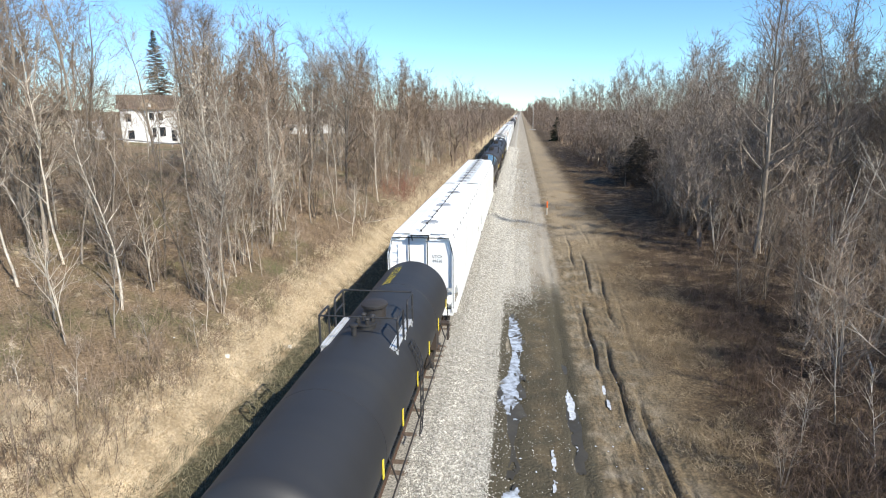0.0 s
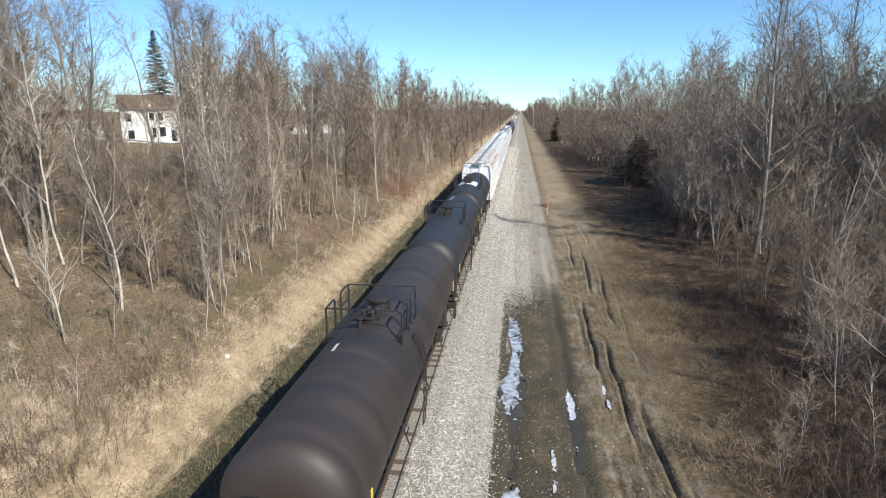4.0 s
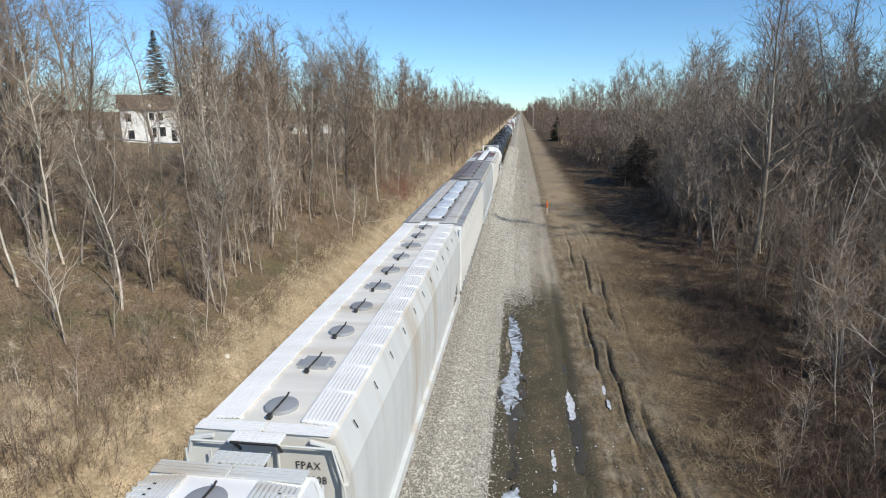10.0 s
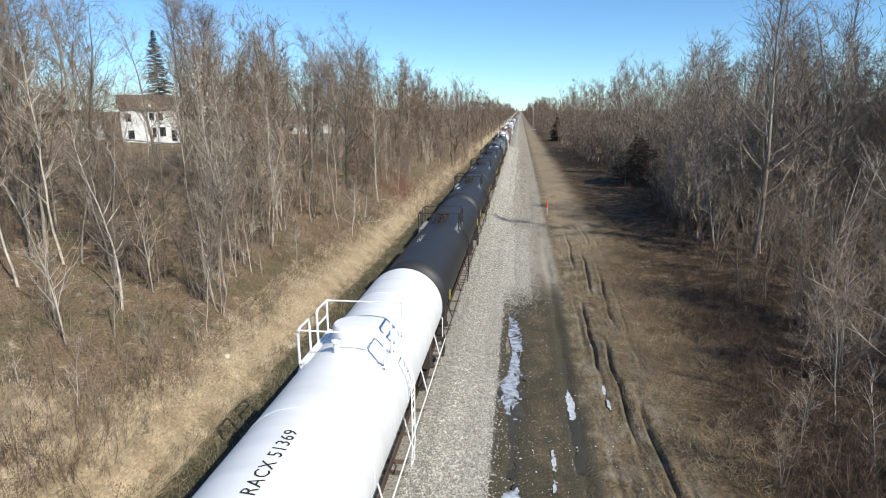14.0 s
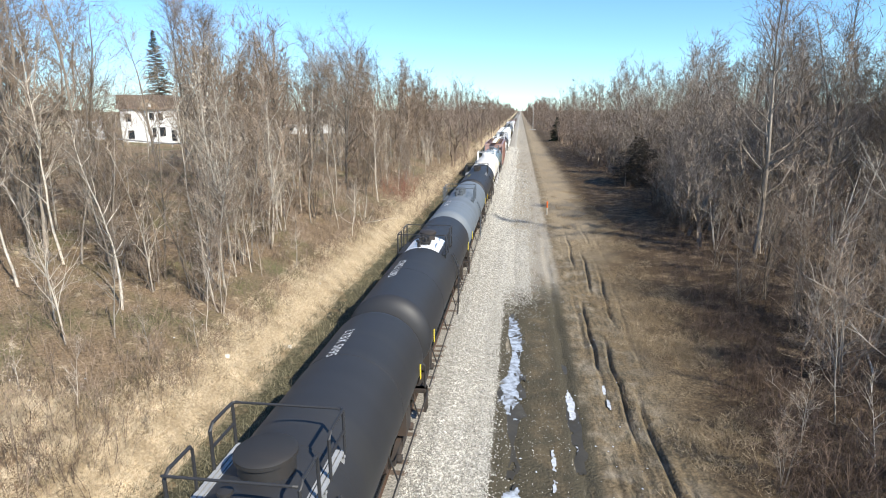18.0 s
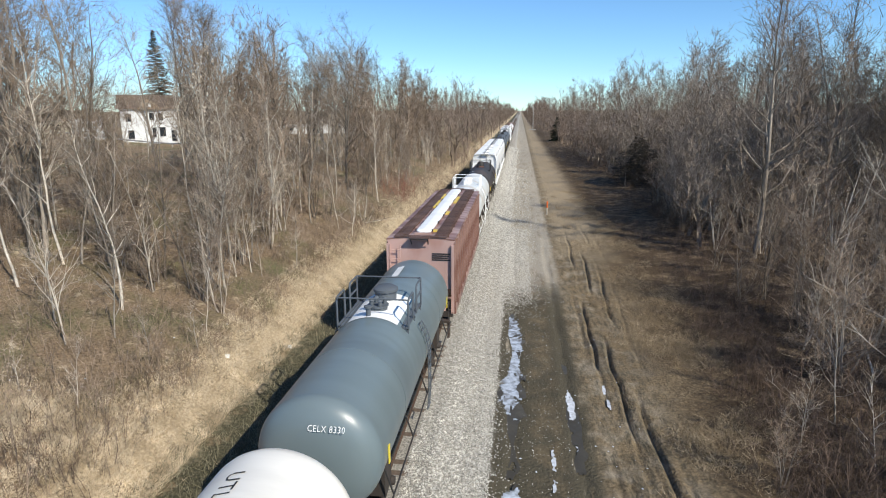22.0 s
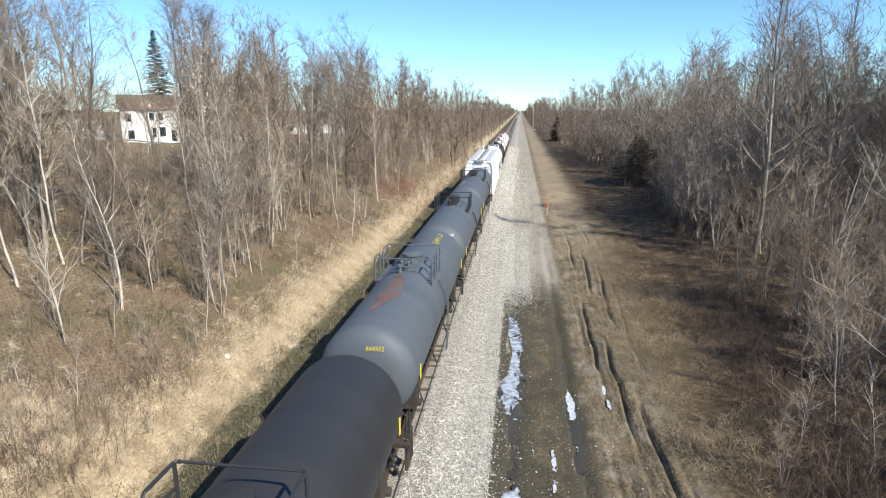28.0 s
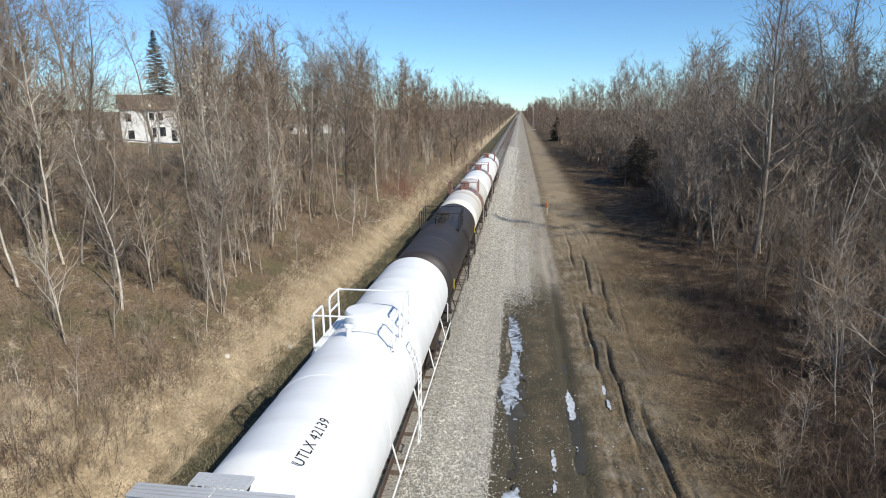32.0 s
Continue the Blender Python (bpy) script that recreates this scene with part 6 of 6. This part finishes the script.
def build_train():
    T = lambda *a, **k: cars.append(tank_car(*a, **k))
    H = lambda *a, **k: cars.append(hopper_car(*a, **k))
    T(8.0, 23.5, 16.0, "black", "black tank car with yellow lettering", words=[("UTLX 673402", "yellow", 5.4, -1, 0.34)], walkway="steel", strips=7)
    H(25.5, 43.6, "white", "white covered hopper car with round roof hatches", words=[("UTCX", 0.75, 3.75, 0.2, "ink"), ("49538", 0.75, 3.53, 0.2, "ink")], boards="white", cover="white", plain=True)
    H(44.5, 65.4, "white", "white covered hopper car with grey hatch strip", boards="white", cover="hatch", roof="silver", plain=True)
    T(67.5, 83.8, 75.2, "gloss", "glossy black tank car with dark railings", words=[("ETCX 830012", "yellow", 6.0, -1, 0.34)])
    T(85.0, 102.0, 92.4, "dirty", "dirty brownish-black tank car", words=[("", "cream", -3.6, 1, 0.1)])
    T(103.2, 119.3, 110.6, "black", "black tank car with white lettering", words=[("EICX 251328", "chalk", 6.0, -1, 0.3)])
    T(120.5, 135.2, 126.4, "black", "black tank car with a white pad round its manway", deck="white", words=[("", "silver", 6.2, -1, 0.2)], head=("53425", "chalk", 0.16))
    H(136.9, 157.3, "white", "white hopper car with rust-blotched roof", roof="cream", boards="rustroof", shoulder="rustroof")
    H(158.2, 177.8, "lightgrey", "pale grey hopper car with white hatch strip", roof="white", boards="silver")
    H(178.7, 197.2, "lightgrey", "pale grey hopper car with white roof panel", roof="white", boards="silver", words=[("FPAX", 0.95, 4.2, 0.22, "ink"), ("950032", 0.98, 3.92, 0.22, "ink")], weave=True)
    H(198.1, 217.4, "silver", "pale grey hopper car with cream roof", roof="cream", boards="white", words=[("FPAX", 0.8, 4.2, 0.22, "ink"), ("300108", 0.83, 3.92, 0.22, "ink")])
    H(218.3, 235.9, "weather", "weathered ribbed hopper car with white trough covers", style="ribbed", roof="grime", boards="weather", weave=True, trough=("cover", 5, 0.42), gap=0.12, end="white", words=[("PLCX", 0.95, 4.25, 0.2, "ink"), ("015", 1.05, 3.95, 0.2, "ink")])
    H(237.2, 253.4, "bluegrey", "rounded grey hopper car with brown roof covers", style="round", roof="grime", boards="dullgrating", left_boards="oldbrown", shoulder="shoulder", trough=("covers", 5, 0.45),
      words=[("SMW", -0.15, 4.12, 0.3, "ink"), ("850155", -0.15, 3.84, 0.2, "ink"), ("", -0.1, 3.66, 0.06, "ink"), ("GAT", 0.85, 3.0, 0.5, "ink")])
    H(254.8, 270.6, "weather", "ribbed hopper car with rust-brown roof and white trough cover", style="ribbed", roof="oldbrown", boards="steel", shoulder="corrugated", segs=((0.34, 0.5, "oldbrown"), (0.5, 0.82, "rustbox")), trough=("white", 6, 0.36), end="white",
      words=[("ITLX", 0.98, 4.08, 0.25, "ink"), ("24000", 0.98, 3.78, 0.25, "ink")])
    T(272.3, 287.0, 279.7, "white", "white pressure tank car with white railings", fit="white", top=4.3, dia=3.05, casing="housing", words=[("RACX 51369", "ink", -5.8, 1, 0.3, -0.1)])
    T(288.3, 307.3, 297.9, "black", "black tank car with white walkways", walkway="dullgrating", words=[("LYBX 510", "chalk", -4.6, 1, 0.3)], casing="manway")
    T(308.9, 324.4, 316.3, "black", "plain black tank car", walkway="dullgrating", words=[("", "chalk", -4, 1, 0.25)])
    T(325.6, 341.6, 332.8, "black", "black tank car with white lettering", walkway="dullgrating", words=[("LYBX 5103", "chalk", -4.2, 1, 0.34)], head=("LYBX 5103", "chalk", 0.2), casing="drum")
    T(342.8, 358.2, 349.7, "black", "black tank car with pale walkways", walkway="dullgrating", words=[("LYBX 5095", "chalk", 5.0, -1, 0.34)], casing="drum")
    T(359.4, 375.3, 368.0, "black", "black tank car with a white pad", deck="white", words=[("CBTX 726127", "chalk", -4.0, 1, 0.36)])
    T(376.6, 392.8, 384.4, "grey", "blue-grey tank car with white lettering", fit="slate", words=[("GATX 73871", "chalk", -4.3, 1, 0.36)])
    T(394.0, 409.8, 402.2, "black", "black tank car with yellow lettering", walkway="dullgrating", words=[("UTLX 204703", "yellow", -4.6, 1, 0.34)], head=("UTLX 204703", "yellow", 0.2))
    T(411.0, 426.2, 419.9, "cream", "cream-white tank car with white railings", fit="white", top=4.2, casing="housing", words=[("UTLX 801381", "ink", 5.4, -1, 0.36)])
    T(427.9, 440.6, 434.5, "green", "grey-green tank car with white deck", fit="slate", deck="white", head=("CELX 8330", "chalk", 0.2), words=[("", "chalk", 4.2, -1, 0.3)])
    H(442.2, 458.6, "brown", "oxide-brown ribbed hopper car with white trough covers", style="ribbed", roof="brown", boards="darkbrown", trough=("white", 3, 0.36), gap=0.012, weave=True, end="pink", plates=((0.05, 0.3), (0.5, 2.6), (0.36, 0.7), (0.74, 1.8), (0.62, 2.4)), words=[("", 0.95, 3.9, 0.12, "ink")])
    T(460.2, 474.9, 466.6, "silver", "pale grey tank car with white railings", fit="white", top=4.15)
    T(476.1, 490.2, 483.7, "rustblack", "rust-stained black tank car", top=3.98, casing="dome", words=[("", "chalk", -4.6, 1, 0.14)])
    H(491.1, 509.0, "white", "white hopper car with end ladder", boards="white", cover="white", words=[("WLPX", 0.72, 4.08, 0.19, "ink"), ("44165", 0.72, 3.86, 0.19, "ink")], plain=True, tags=5)
    H(509.9, 529.6, "white", "white hopper car with grey hatches", boards="white", plain=True, tags=3)
    T(531.8, 544.4, 537.2, "black", "black tank car with yellow lettering", words=[("UTLX 649430", "yellow", -3.6, 1, 0.36)])
    T(546.0, 560.6, 553.1, "slate", "grey tank car with a rust stain", fit="slate", rust=-3.6, words=[("UTLX 664352", "yellow", 5.2, -1, 0.32, -0.3)], head=("664352", "yellow", 0.2))
    T(561.8, 576.9, 569.4, "slate", "slate-grey tank car with dark railings", fit="black", head=("GATX 89499", "chalk", 0.22))
    T(578.1, 594.6, 586.7, "slate", "slate-grey tank car with rounded ends", fit="black", head=("UTLX 205280", "yellow", 0.2), words=[("UTLX 205280", "yellow", -5.3, 1, 0.32)])
    H(595.3, 613.5, "white", "white hopper car with grey grating walkways", brackets=False, boards="steel", weave=True, roof="white", words=[("WFRX", 0.75, 4.05, 0.26, "ink"), ("883908", 0.75, 3.75, 0.26, "ink"), ("", 0.75, 3.5, 0.07, "ink")])
    T(614.9, 629.9, 621.9, "white", "white pressure tank car with white railings", fit="white", top=4.3, dia=3.05, casing="housing", words=[("UTLX 42139", "ink", -6.6, 1, 0.25, -0.4)])
    T(631.2, 645.6, 639.2, "dirty", "brownish-black tank car with black walkways", top=4.1)
    T(646.8, 660.4, 653.2, "cream", "white tank car with a brown band", fit="brown", band=("brown", 0.9))
    T(661.6, 676.0, 668.5, "white", "white tank car with a brown band", fit="brown", band=("brown", 0.8))
    T(677.2, 691.5, 684.6, "white", "white tank car at the end of the train", fit="brown", band=("brown", 0.7))


build_train()


def motions():
    for c in cars:
        y = c.location.y
        walk(c, [(t, pose(XC, y - SPEED * t, 0)) for t in (0, 8, 16, 24, 32)])


motions()
